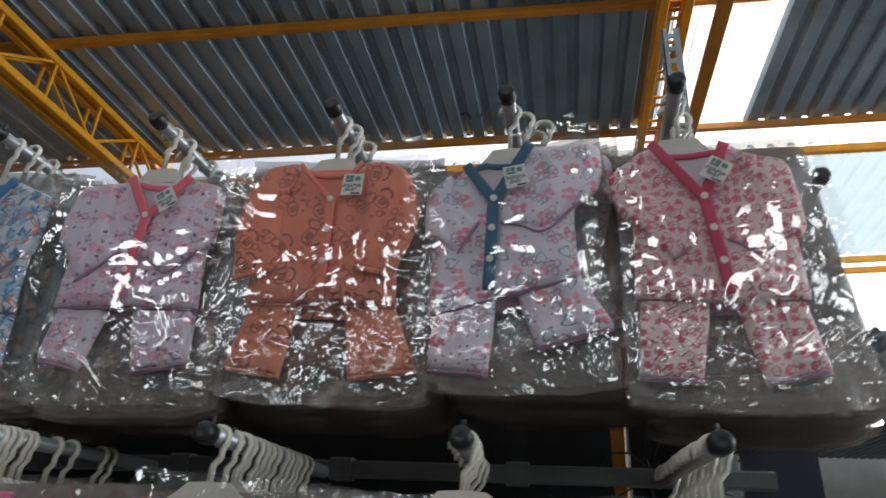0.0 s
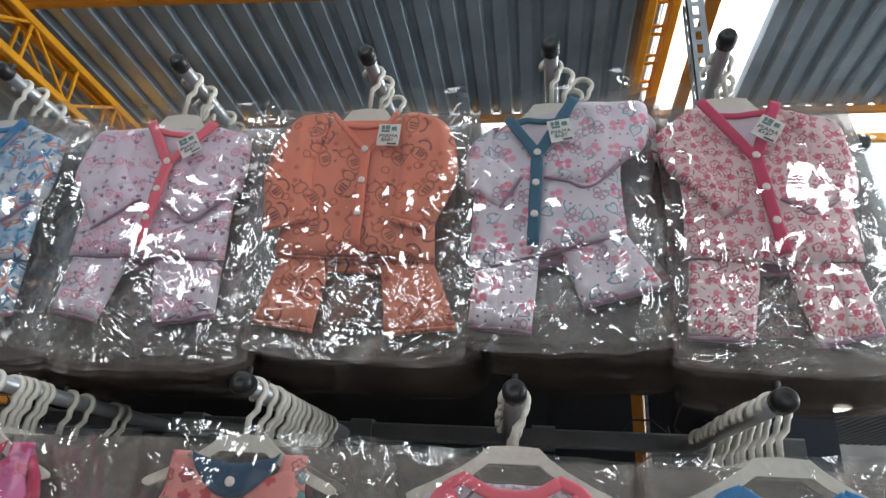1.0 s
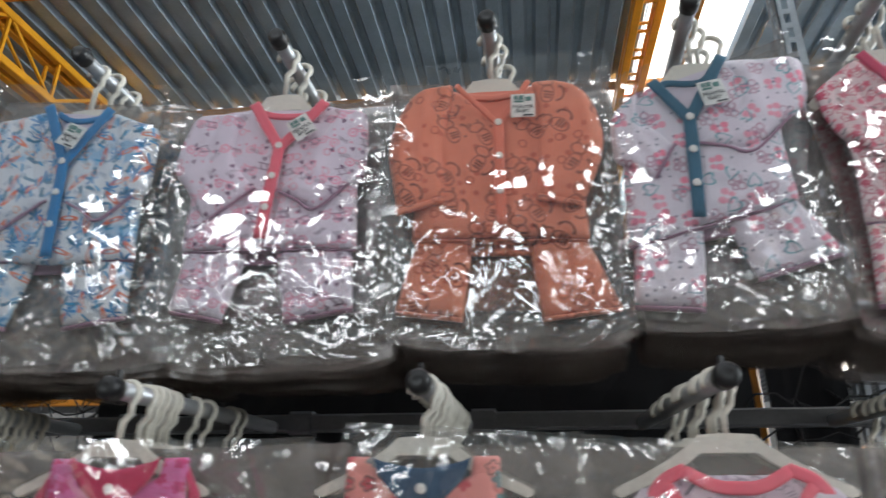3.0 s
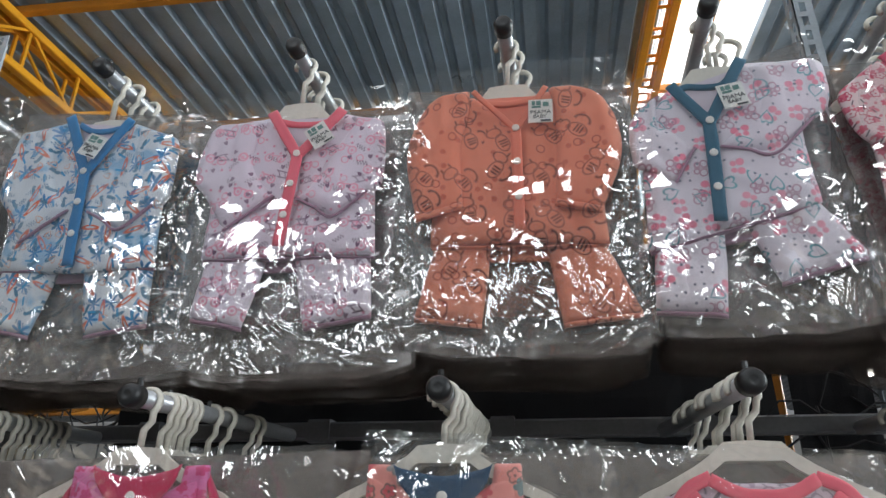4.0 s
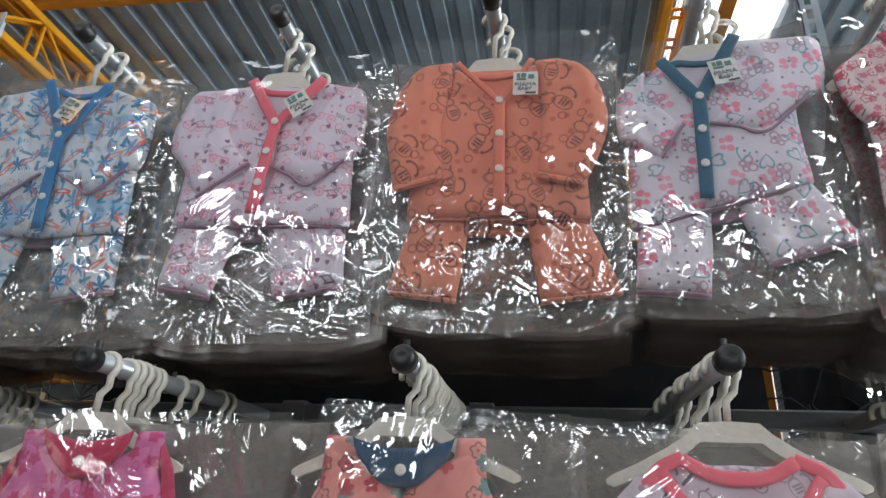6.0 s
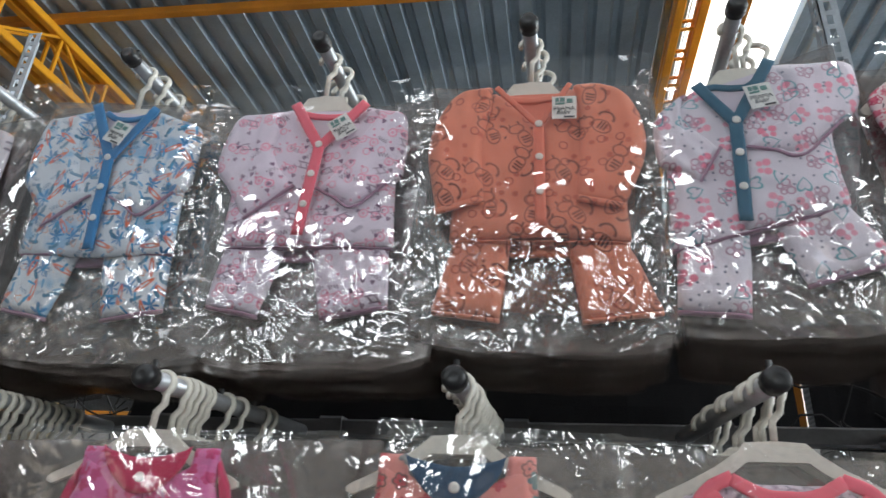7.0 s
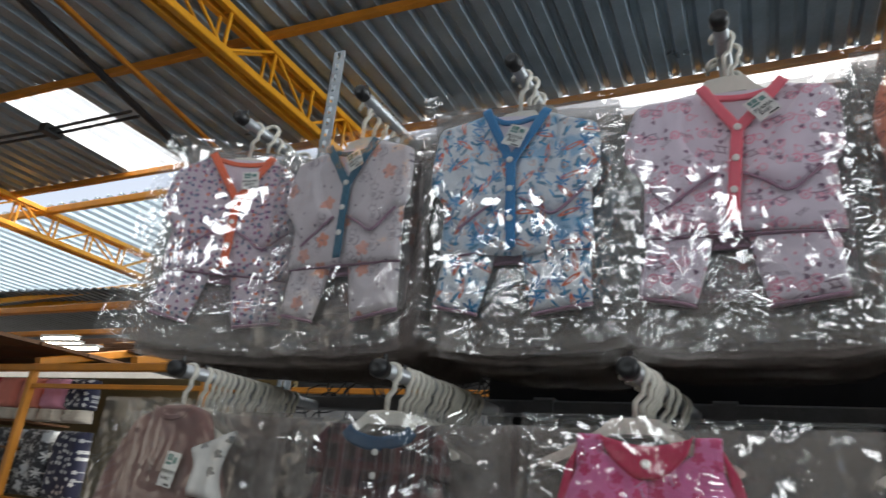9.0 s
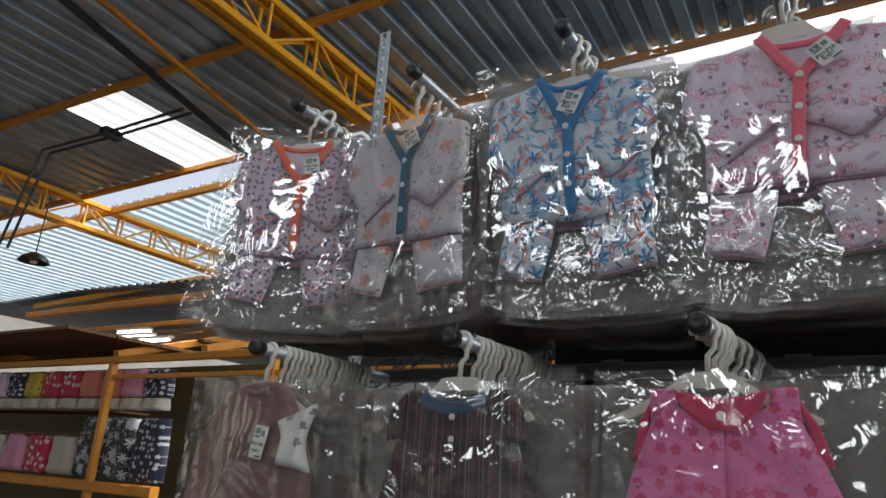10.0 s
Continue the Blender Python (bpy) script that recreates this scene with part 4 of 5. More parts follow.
LOOKS = {
    "O": (SALMON, CORAL_T, CORAL_T, "salmon printed baby pyjama set on a hanger in a clear bag", 0),
    "W": (LILAC, PINK_T, LILAC, "lilac printed baby pyjama set, pink trim, in a clear bag", 0),
    "B": (SURF, BLUE_T, SURF, "white and blue surf-print baby pyjama set in a clear bag", 0),
    "T": (BUTTERFLY, TEAL_T, BUTTERFLY, "white butterfly-print baby pyjama set with teal trim, in clear bag", 0),
    "R": (ROSES, CRIMSON_T, ROSES, "rose-print baby pyjama set with crimson trim in a clear bag", 0),
    "G": (PEACH, TEAL_T, PEACH, "pale printed baby pyjama set with teal trim in a clear bag", -6),
    "P": (HEARTS, ORANGE_T, HEARTS, "heart-print baby pyjama set with orange trim in a clear bag", 24),
}
Y_FRONT = 0.048


def mid(a, b, t=0.5):
    return (a[0] + (b[0] - a[0]) * t, a[1] + (b[1] - a[1]) * t)


def pyjama_set(key, seed):
    s, (mat, trim, inner, label, yaw) = SETS[key], LOOKS[key]
    t = thing("pyjama_set", label, "baby clothes", (UPPER[key] + 0.03 * Y_FRONT - (0.018 if key == "G" else 0), Y_FRONT, 2.0), "bagged pyjama sets of the upper row")
    t.rotation_euler = (0, 0, radians(yaw))
    hanger_part(t, Z_UP - 2.0, 0.074, 0.115, 0.0, low=0.078)
    y = -0.012
    l0, l1, l2, l3 = s["legs"]
    gl, gr = s.get("gap", (-0.028, 0.012))
    hem_at = lambda x: s["hemL"][1] + (s["hemR"][1] - s["hemL"][1]) * (x - s["hemL"][0]) / (s["hemR"][0] - s["hemL"][0])
    hl, hr = (s["hemL"][0] + 0.010, s["hemL"][1] + 0.02), (s["hemR"][0] - 0.010, s["hemR"][1] + 0.02)
    cL, cR, cM = (gl, hem_at(gl) + 0.012), (gr, hem_at(gr) + 0.012), ((gl + gr) / 2, hem_at((gl + gr) / 2) - 0.012)
    inL, inR = (l1[0] * 0.45 + gl * 0.55, l1[1] * 0.5 + cL[1] * 0.5), (l2[0] * 0.45 + gr * 0.55, l2[1] * 0.5 + cR[1] * 0.5)
    # the seat's darker mauve paints in the shade between the legs
    part("trouser_seat", cloth([(gl - 0.010, hem_at(gl) - 0.016), (gl - 0.012, cL[1])], [(gr + 0.010, hem_at(gr) - 0.016), (gr + 0.012, cR[1])], y + 0.017, 0.002, 0.003, 10, 10, seed + 1), MAUVE if key != "O" else mat, t, smooth=True)
    part("trouser_leg", cloth([l0, mid(l0, hl, 0.5), hl], [l1, inL, cL], y + 0.012, 0.008, 0.004, 14, 18, seed), mat, t, smooth=True)
    part("trouser_leg", cloth([l2, inR, cR], [l3, mid(l3, hr, 0.5), hr], y + 0.012, 0.008, 0.004, 14, 18, seed + 3), mat, t, smooth=True)
    # the outer half of each leg is folded over the inner half
    if key != "O":
        fl, fr_ = mid(l0, l1, 0.58), mid(l2, l3, 0.42)
        part("leg_fold", cloth([(l0[0] + 0.002, l0[1] + 0.003), mid(l0, hl, 0.5), hl], [(fl[0], fl[1] + 0.012), mid(fl, mid(hl, cL, 0.35), 0.5), mid(hl, cL, 0.30)], y + 0.008, 0.006, 0.003, 10, 14, seed + 21), mat, t, smooth=True)
        part("leg_fold", cloth([(fr_[0], fr_[1] + 0.010), mid(fr_, mid(hr, cR, 0.35), 0.5), mid(hr, cR, 0.40)], [(l3[0] - 0.002, l3[1] + 0.003), mid(l3, hr, 0.5), hr], y + 0.008, 0.006, 0.003, 10, 14, seed + 24), mat, t, smooth=True)
    for a, b in ((l0, l1), (l2, l3)):
        part("trouser_cuff", cloth([(a[0], a[1] - 0.006), a], [(b[0], b[1] - 0.006), b], y + 0.013, 0.006, 0.001, 8, 3, seed), MAUVE if key != "O" else mat, t, smooth=True)
    # neck lining, then the two fronts
    cl, cr, v, plk = s["cl"], s["cr"], s["v"], s["plk"]
    part("neck_lining", cloth([(v[0], v[1] - 0.01), mid(v, cl, 0.5), cl], [(v[0] + 0.004, v[1] - 0.01), mid(v, cr, 0.5), cr], y + 0.006, 0.001, 0.001, 10, 10, seed), inner if key == "O" else SHADOW_T, t)
    ncl, ncr = (cl[0] + 0.004, cl[1] - 0.004), (cr[0] - 0.004, cr[1] - 0.004)
    dip = mid(cl, cr)
    part("neck_band", band([ncl, (cl[0] * 0.5 + dip[0] * 0.5, dip[1] - 0.010), (dip[0], dip[1] - 0.013), (cr[0] * 0.5 + dip[0] * 0.5, dip[1] - 0.010), ncr], 0.010, y + 0.003, seed), trim, t, smooth=True)
    aL, aR = (s["hemL"][0] + 0.004, (s["hemL"][1] + s["shL"][1]) / 2), (s["hemR"][0] - 0.004, (s["hemR"][1] + s["shR"][1]) / 2)
    part("front_panel", cloth([s["hemL"], aL, s["shL"]], [(plk[0] + 0.006, plk[1] - 0.008), (v[0] + 0.004, v[1] * 0.5 + plk[1] * 0.5), v, cl][::1], y, 0.006, 0.005, 18, 26, seed + 5), mat, t, smooth=True)
    part("front_panel", cloth([(plk[0] - 0.004, plk[1] - 0.008), (v[0], v[1] * 0.5 + plk[1] * 0.5), v, cr], [s["hemR"], aR, s["shR"]], y - 0.0015, 0.006, 0.005, 18, 26, seed + 8), mat, t, smooth=True)
    part("hem", cloth([(s["hemL"][0] + 0.002, s["hemL"][1] - 0.003), (s["hemL"][0] + 0.002, s["hemL"][1] + 0.001)], [(s["hemR"][0] - 0.002, s["hemR"][1] - 0.003), (s["hemR"][0] - 0.002, s["hemR"][1] + 0.001)], y + 0.003, 0.006, 0.001, 24, 3, seed), MAUVE if key != "O" else mat, t)
    # sleeves
    shl, shr = s["shL"], s["shR"]
    if s.get("cut") == "straight":
        part("sleeve", cloth([(-0.132, -0.118), (-0.147, -0.014), (-0.120, 0.064), (-0.085, 0.083)], [(-0.067, -0.100), (-0.070, -0.010), (-0.058, 0.050), (-0.056, 0.086)], y - 0.010, 0.009, 0.005, 12, 22, seed + 11), mat, t, smooth=True)
        part("sleeve", cloth([(0.059, -0.104), (0.066, -0.012), (0.066, 0.046), (0.060, 0.080)], [(0.119, -0.120), (0.153, -0.030), (0.138, 0.053), (0.095, 0.082)], y - 0.010, 0.009, 0.005, 12, 22, seed + 13), mat, t, smooth=True)
        for x0, z0, x1, z1 in ((-0.133, -0.119, -0.067, -0.101), (0.059, -0.105, 0.120, -0.121)):
            part("sleeve_hem", band([(x0, z0), mid((x0, z0), (x1, z1)), (x1, z1)], 0.009, y - 0.0175, seed, 0.003), mat, t, smooth=True)
    else:
        ci, cb, co = s["cuffL"]
        part("sleeve", cloth([cb, mid(cb, co, 0.6), co, (shl[0] - 0.012, shl[1] - 0.018), shl], [ci, (ci[0] - 0.028, ci[1] + 0.030), (ci[0] - 0.042, 0.0), (cl[0] - 0.020, 0.045), (cl[0] - 0.012, cl[1] - 0.010)], y - 0.006, 0.009, 0.0045, 14, 24, seed + 11), mat, t, smooth=True)
        part("sleeve_hem", band([cb, mid(cb, ci), ci], 0.0038, y - 0.0125, seed), MAUVE, t)
        ci, cb, co = s["cuffR"]
        part("sleeve", cloth([ci, (ci[0] + 0.028, ci[1] + 0.030), (ci[0] + 0.045, 0.0), (cr[0] + 0.016, 0.045), (cr[0] + 0.010, cr[1] - 0.010)], [cb, mid(cb, co, 0.6), co, (shr[0] + 0.012, shr[1] - 0.018), shr], y - 0.006, 0.009, 0.0045, 14, 24, seed + 13), mat, t, smooth=True)
        part("sleeve_hem", band([ci, mid(cb, ci), cb, mid(cb, co, 0.7)], 0.0038, y - 0.0125, seed), MAUVE, t)
    # neckline and button band
    w = 0.017 if key != "O" else 0.015
    part("neck_trim", band([v, mid(v, cl, 0.5), cl], w * (0.95 if key != "O" else 0.55), y - 0.0160, seed), trim, t, smooth=True)
    part("neck_trim", band([v, mid(v, cr, 0.5), cr], w * (0.95 if key != "O" else 0.55), y - 0.0160, seed + 1), trim, t, smooth=True)
    part("button_band", band([plk, mid(plk, v, 0.5), (v[0], v[1] + 0.004)], w, y - 0.0165, seed), trim, t, smooth=True)
    for f in (0.0, 0.34, 0.68):
        q = mid((v[0], v[1] + 0.002), plk, f)
        bm = bmesh.new()
        disc(bm, (q[0], y - 0.0190, q[1]), 0.0055, 0.002, sides=14)
        part("button", bm, PEARL, t, smooth=True)
    tx, tz, tilt = s["tag"]
    price_tag(t, tx, tz, y - 0.0230, tilt)
    bl, br, tr, tl = s["bag"]
    part("bag_front", sheet((bl, br, tr, tl), y - 0.029, 0.007, 0.0075, 64, 84, seed), FILM_CALM, t, "clear crinkled plastic film", True).visible_shadow = False
    part("bag_back", sheet((bl, br, tr, tl), 0.012, -0.002, 0.006, 24, 30, seed + 2), FILM_CALM, t, "clear crinkled plastic film", True).visible_shadow = False
    return t


for i, k in enumerate(SETS):
    pyjama_set(k, 2.3 + 4.1 * i)


def stacked_set(key, seed):
    """A set farther back on an arm: its bag has gone milky with the layers before it."""
    s, (mat, trim, inner, label, yaw) = SETS[key], LOOKS[key]
    t = thing("stacked_pyjama_set", label.split(" in ")[0].rstrip(",").replace(" on a hanger", "") + " in a creased bag", "baby clothes", (0, 0, 2.0), "bagged pyjama sets of the upper row")
    hanger_part(t, Z_UP - 2.0, 0.074, 0.115, 0.0, low=0.078)
    l0, l1, l2, l3 = s["legs"]
    part("top", cloth([s["hemL"], s["cuffL"][2], s["shL"], s["cl"]], [s["hemR"], s["cuffR"][2], s["shR"], s["cr"]], -0.004, 0.004, 0.003, 16, 20, seed), mat, t, smooth=True)
    part("trousers", cloth([l0, s["hemL"]], [l3, s["hemR"]], -0.002, 0.003, 0.002, 12, 8, seed), mat, t, smooth=True)
    bl, br, tr, tl = s["bag"]
    low = lambda p: (p[0] * 1.01, p[1] - 0.006)
    trim_top = lambda p: (p[0] * 1.03, p[1])
    part("bag_front", sheet((low(bl), low(br), trim_top(tr), trim_top(tl)), -0.012, 0.004, 0.006, 30, 40, seed), MILKY, t, "milky layered plastic film", True)
    part("bag_back", sheet((low(bl), low(br), trim_top(tr), trim_top(tl)), 0.010, -0.002, 0.005, 16, 20, seed + 1), MILKY, t, "milky layered plastic film", True)
    return t


rng = random.Random(5)
for i, k in enumerate(SETS):
    proto = stacked_set(k, 30 + 3.7 * i)
    yaw = LOOKS[k][4]
    for j in range(10):
        yy = Y_FRONT + 0.036 + 0.027 * j
        m = pose(UPPER[k] + 0.03 * yy + (0.012 + 0.005 * j if k == "R" else 0.030 + 0.003 * j if k == "T" else -0.012 if k == "G" else 0) + rng.uniform(-0.012, 0.012), yy, 2.0 + rng.uniform(-0.006, 0.012), 0, rng.uniform(-2, 2), yaw * (1 - 0.07 * j) + rng.uniform(-4, 4))
        if j == 0:
            proto.matrix_basis = m
        else:
            copy_thing(proto, m)


# ---- the lower row ----
def lower_set(key, seed):
    """A sleeveless or short-sleeved suit on a wide hanger; local z from the arm."""
    names = {"red": (PINKDOT, CRIMSON_T, "pink rose-print baby dress with a red yoke in a clear bag"), "navy": (CORALFLOWER, NAVY_T, "coral flower-print baby romper with a navy yoke in a clear bag"),
             "pink": (GREYPRINT, PINK_T, "grey printed baby suit with pink neck bands in a clear bag"), "blue": (GREYPRINT, BLUE_T, "grey printed baby suit with blue neck bands in a clear bag"),
             "plaid": (PLAID, NAVY_T, "maroon plaid baby dress with a navy collar in a clear bag"), "tan": (TAN, TAN, "tan cotton baby suit with a printed bow in a clear bag")}
    mat, trim, label = names[key]
    t = thing("baby_suit", label, "baby clothes", (LOWER[key] + LEAN[key] * 0.02, -0.022, Z_LOW), "bagged suits of the lower row")
    hanger_part(t, 0.0, 0.056, 0.122, 0.0, low=0.055)
    y = -0.010
    c = 0.015 if key == "red" else 0.002
    if key in ("red", "navy", "plaid"):
        neck = [(c - 0.055, -0.080), (c - 0.045, -0.105), (c - 0.020, -0.128), (c, -0.132)]
        if key == "plaid":
            neck = [(c - 0.055, -0.086), (c - 0.045, -0.096), (c - 0.020, -0.104), (c, -0.106)]
        mirror = [(2 * c - x, z) for x, z in neck[::-1]]
        hem = -0.46
        outl = [(c - 0.165, hem), (c - 0.130, -0.25), (c - 0.105, -0.165), (c - 0.086, -0.120), (c - 0.084, -0.080)]
        part("dress_front", cloth(outl, [(c, hem), (c, -0.30), (c, -0.20), neck[3], neck[2]][:4] + [neck[1]], y, 0.009, 0.004, 18, 30, seed), mat, t, smooth=True)
        part("dress_front", cloth([(c, hem), (c, -0.30), (c, -0.20), neck[3], (2 * c - neck[1][0], neck[1][1])], [(2 * c - x, z) for x, z in outl], y - 0.0005, 0.009, 0.004, 18, 30, seed + 2), mat, t, smooth=True)
        part("strap", cloth([(c - 0.086, -0.12), (c - 0.085, -0.079)], [(c - 0.050, -0.112), (c - 0.056, -0.079)], y - 0.003, 0.006, 0.002, 8, 8, seed), mat, t, smooth=True)
        part("strap", cloth([(c + 0.050, -0.112), (c + 0.056, -0.079)], [(c + 0.086, -0.12), (c + 0.085, -0.079)], y - 0.003, 0.006, 0.002, 8, 8, seed), mat, t, smooth=True)
        # yoke inside the neckline
        full = neck + mirror[1:]
        if key != "plaid":
            part("yoke", cloth([(x, z + 0.002) for x, z in full], [(x * 0.96 + c * 0.04, -0.081 - 0.011 * (1 - ((x - c) / 0.055) ** 2)) for x, z in full], y - 0.013, 0.003, 0.001, 8, 24, seed), trim, t, smooth=True)
            bm = bmesh.new()
            disc(bm, (c, y - 0.0165, -0.113), 0.0058, 0.002, sides=14)
            part("button", bm, PEARL, t, smooth=True)
        else:
            part("collar", band(full, 0.020, y - 0.010, seed), trim, t, smooth=True)
            for s in (-1, 1):
                part("frill", cloth([(c + s * 0.086, -0.082), (c + s * 0.112, -0.108)], [(c + s * 0.088, -0.150), (c + s * 0.118, -0.155)], y - 0.006, 0.010, 0.006, 10, 10, seed), mat, t, smooth=True)
            for z in (-0.118, -0.150):
                bm = bmesh.new()
                disc(bm, (c, y - 0.0125, z), 0.0048, 0.002, sides=12)
                part("button", bm, PEARL, t, smooth=True)
        if key == "red":
            for s in (-1, 1):
                part("side_trim", cloth([(c + s * 0.100, -0.118), (c + s * 0.114, -0.168)], [(c + s * 0.082, -0.086), (c + s * 0.098, -0.165)], y + 0.003, 0.006, 0.002, 8, 10, seed), trim, t, smooth=True)
    elif key in ("pink", "blue"):
        part("suit_front", cloth([(-0.12, -0.46), (-0.125, -0.2), (-0.095, -0.118), (-0.05, -0.100)], [(0.12, -0.46), (0.125, -0.2), (0.095, -0.118), (0.05, -0.100)], y, 0.009, 0.004, 24, 28, seed), mat, t, smooth=True)
        for s in (-1, 1):
            part("sleeve", cloth([(s * 0.155, -0.235), (s * 0.140, -0.165), (s * 0.095, -0.112)], [(s * 0.090, -0.230), (s * 0.080, -0.165), (s * 0.060, -0.112)], y - 0.005, 0.009, 0.003, 10, 14, seed), mat, t, smooth=True)
            part("shoulder_band", band([(s * 0.050, -0.094), (s * 0.074, -0.106), (s * 0.092, -0.132), (s * 0.100, -0.170)], 0.013, y - 0.012, seed), trim, t, smooth=True)
        part("neck_band", band([(-0.052, -0.096), (-0.028, -0.109), (0, -0.113), (0.028, -0.109), (0.052, -0.096)], 0.013, y - 0.013, seed), trim, t, smooth=True)
        part("neck_band", band([(-0.074, -0.108), (-0.042, -0.148), (0, -0.160), (0.042, -0.148), (0.074, -0.108)], 0.013, y - 0.013, seed), trim, t, smooth=True)
    else:
        part("suit_front", cloth([(-0.105, -0.46), (-0.110, -0.2), (-0.085, -0.095), (-0.030, -0.062)], [(0.100, -0.46), (0.105, -0.2), (0.085, -0.085), (0.035, -0.058)], y, 0.010, 0.004, 24, 28, seed), mat, t, smooth=True)
        part("neck_band", band([(-0.040, -0.066), (-0.020, -0.078), (0.004, -0.082), (0.025, -0.076), (0.040, -0.062)], 0.010, y - 0.010, seed), trim, t, smooth=True)
        for s in (-1, 1):
            part("sleeve", cloth([(s * 0.150, -0.30), (s * 0.135, -0.18), (s * 0.075, -0.080)], [(s * 0.095, -0.30), (s * 0.080, -0.18), (s * 0.050, -0.085)], y - 0.003, 0.009, 0.003, 10, 18, seed), mat, t, smooth=True)
        part("bow", cloth([(0.070, -0.13), (0.085, -0.16), (0.075, -0.20)], [(0.155, -0.10), (0.135, -0.16), (0.150, -0.21)], y - 0.016, 0.010, 0.006, 12, 12, seed), BOW, t, smooth=True)
        price_tag(t, 0.035, -0.165, y - 0.022, -8, 0.030, 0.055)
    bag = {"tan": ((-0.150, -0.50), (0.205, -0.50), (0.215, -0.050), (-0.150, -0.052)), "plaid": ((-0.180, -0.50), (0.190, -0.50), (0.195, -0.054), (-0.165, -0.076)),
           "red": ((-0.170, -0.50), (0.240, -0.50), (0.260, -0.060), (-0.135, -0.058)), "navy": ((-0.190, -0.50), (0.190, -0.50), (0.175, -0.058), (-0.080, -0.044)),
           "pink": ((-0.170, -0.50), (0.150, -0.50), (0.130, -0.072), (-0.155, -0.060)), "blue": ((-0.160, -0.50), (0.170, -0.50), (0.160, -0.055), (-0.145, -0.06))}[key]
    part("bag_front", sheet(bag, -0.036, 0.007, 0.0075, 64, 84, seed), FILM, t, "clear crinkled plastic film", True).visible_shadow = False
    part("bag_back", sheet(bag, 0.012, -0.002, 0.006, 24, 30, seed + 2), FILM, t, "clear crinkled plastic film", True).visible_shadow = False
    return t, mat, bag


def stacked_suit(key, mat, bag, seed):
    t = thing("stacked_baby_suit", "baby suit in a creased milky bag behind the first", "baby clothes", (0, 0, Z_LOW), "bagged suits of the lower row")
    hanger_part(t, 0.0, 0.056, 0.122, 0.0, low=0.055)
    part("suit", cloth([(-0.11, -0.46), (-0.11, -0.2), (-0.08, -0.10)], [(0.11, -0.46), (0.11, -0.2), (0.08, -0.10)], -0.003, 0.004, 0.003, 14, 18, seed), mat, t, smooth=True)
    bl, br, tr, tl = bag
    cap = lambda p: (p[0] * 1.06, min(p[1], -0.066))
    part("bag_front", sheet((bl, br, cap(tr), cap(tl)), -0.012, 0.004, 0.006, 30, 40, seed), MILKY, t, "milky layered plastic film", True)
    return t


COUNT = {"tan": 17, "plaid": 15, "red": 9, "navy": 13, "pink": 6, "blue": 11}
GAPS = {"red": (0.012, 0.022, 0.032, 0.055, 0.066, 0.115, 0.145, 0.215, 0.235), "pink": (0.015, 0.025, 0.075, 0.09, 0.16, 0.22)}
for i, k in enumerate(LOWER):
    t, mat, bag = lower_set(k, 61 + 5.3 * i)
    proto = stacked_suit(k, mat, bag, 90 + 3.1 * i)
    n = COUNT[k]
    for j in range(n):
        yy = GAPS[k][j] if k in GAPS else 0.012 + (0.27 * (j + 0.4 * rng.random()) / n)
        m = pose(LOWER[k] + LEAN[k] * (yy + 0.055) + rng.uniform(-0.003, 0.003), yy, Z_LOW, 0, rng.uniform(-2, 2), rng.uniform(-4, 4))
        if j == 0:
            proto.matrix_basis = m
        else:
            copy_thing(proto, m)

# ---- a tangle of black wire behind the rack ----
net = thing("wire_tangle", "tangle of black wire behind the rack", "wire", kind="stuff")
bm = bmesh.new()
wr = random.Random(11)
for side in (-1, 1):
    for k in range(70 if side < 0 else 16):
        x = wr.uniform(-1.5, -0.85) if side < 0 else wr.uniform(0.50, 0.62)
        p = Vector((x, (0.62 if side < 0 else 0.53) + wr.uniform(-0.03, 0.03), wr.uniform(1.62, 1.86)))
        pts = [p.copy()]
        d = Vector((wr.uniform(-1, 1), 0, wr.uniform(-1, 1))).normalized()
        for s in range(6):
            d = (d + Vector((wr.uniform(-0.8, 0.8), wr.uniform(-0.1, 0.1), wr.uniform(-0.8, 0.8)))).normalized()
            p = p + d * 0.035
            pts.append(p.copy())
        tube(bm, pts, 0.0022, 5)
part("wire", bm, CABLE, net)

# ---- the stall across the hall ----
stall = thing("market_stall", "orange painted steel frame of a far clothes stall", "stall", kind="")
for a, b, w in (((-20, 5.0, 2.67), (-2.4, 5.0, 2.67), 0.10), ((-9.4, 5.0, 2.42), (-2.4, 5.0, 2.42), 0.06), ((-20, 5.0, 0.93), (-8.0, 5.0, 0.93), 0.14), ((-9.40, 5.0, 2.62), (-9.40, 5.0, 0.0), 0.10), ((-6.2, 5.0, 2.62), (-6.2, 5.0, 0.0), 0.10), ((-14.5, 5.0, 2.62), (-14.5, 5.0, 0.0), 0.10),
                ((-20, 9.0, 4.9), (-4, 9.0, 4.9), 0.16), ((-20, 9.0, 4.3), (-4, 9.0, 4.3), 0.12), ((-9.4, 5.0, 2.75), (-9.4, 12.0, 4.9), 0.12), ((-13.0, 5.0, 2.75), (-13.0, 12.0, 4.9), 0.12), ((-7.5, 5.0, 2.75), (-7.5, 12.0, 4.9), 0.12)):
    bm = bmesh.new()
    beam(bm, a, b, w, w, up=(0, 0, 1) if a[2] == b[2] else (0, 1, 0))
    part("bar", bm, OCHRE, stall)
east = thing("market_stall", "orange painted steel frame of a stall with a sloping top bar", "stall")
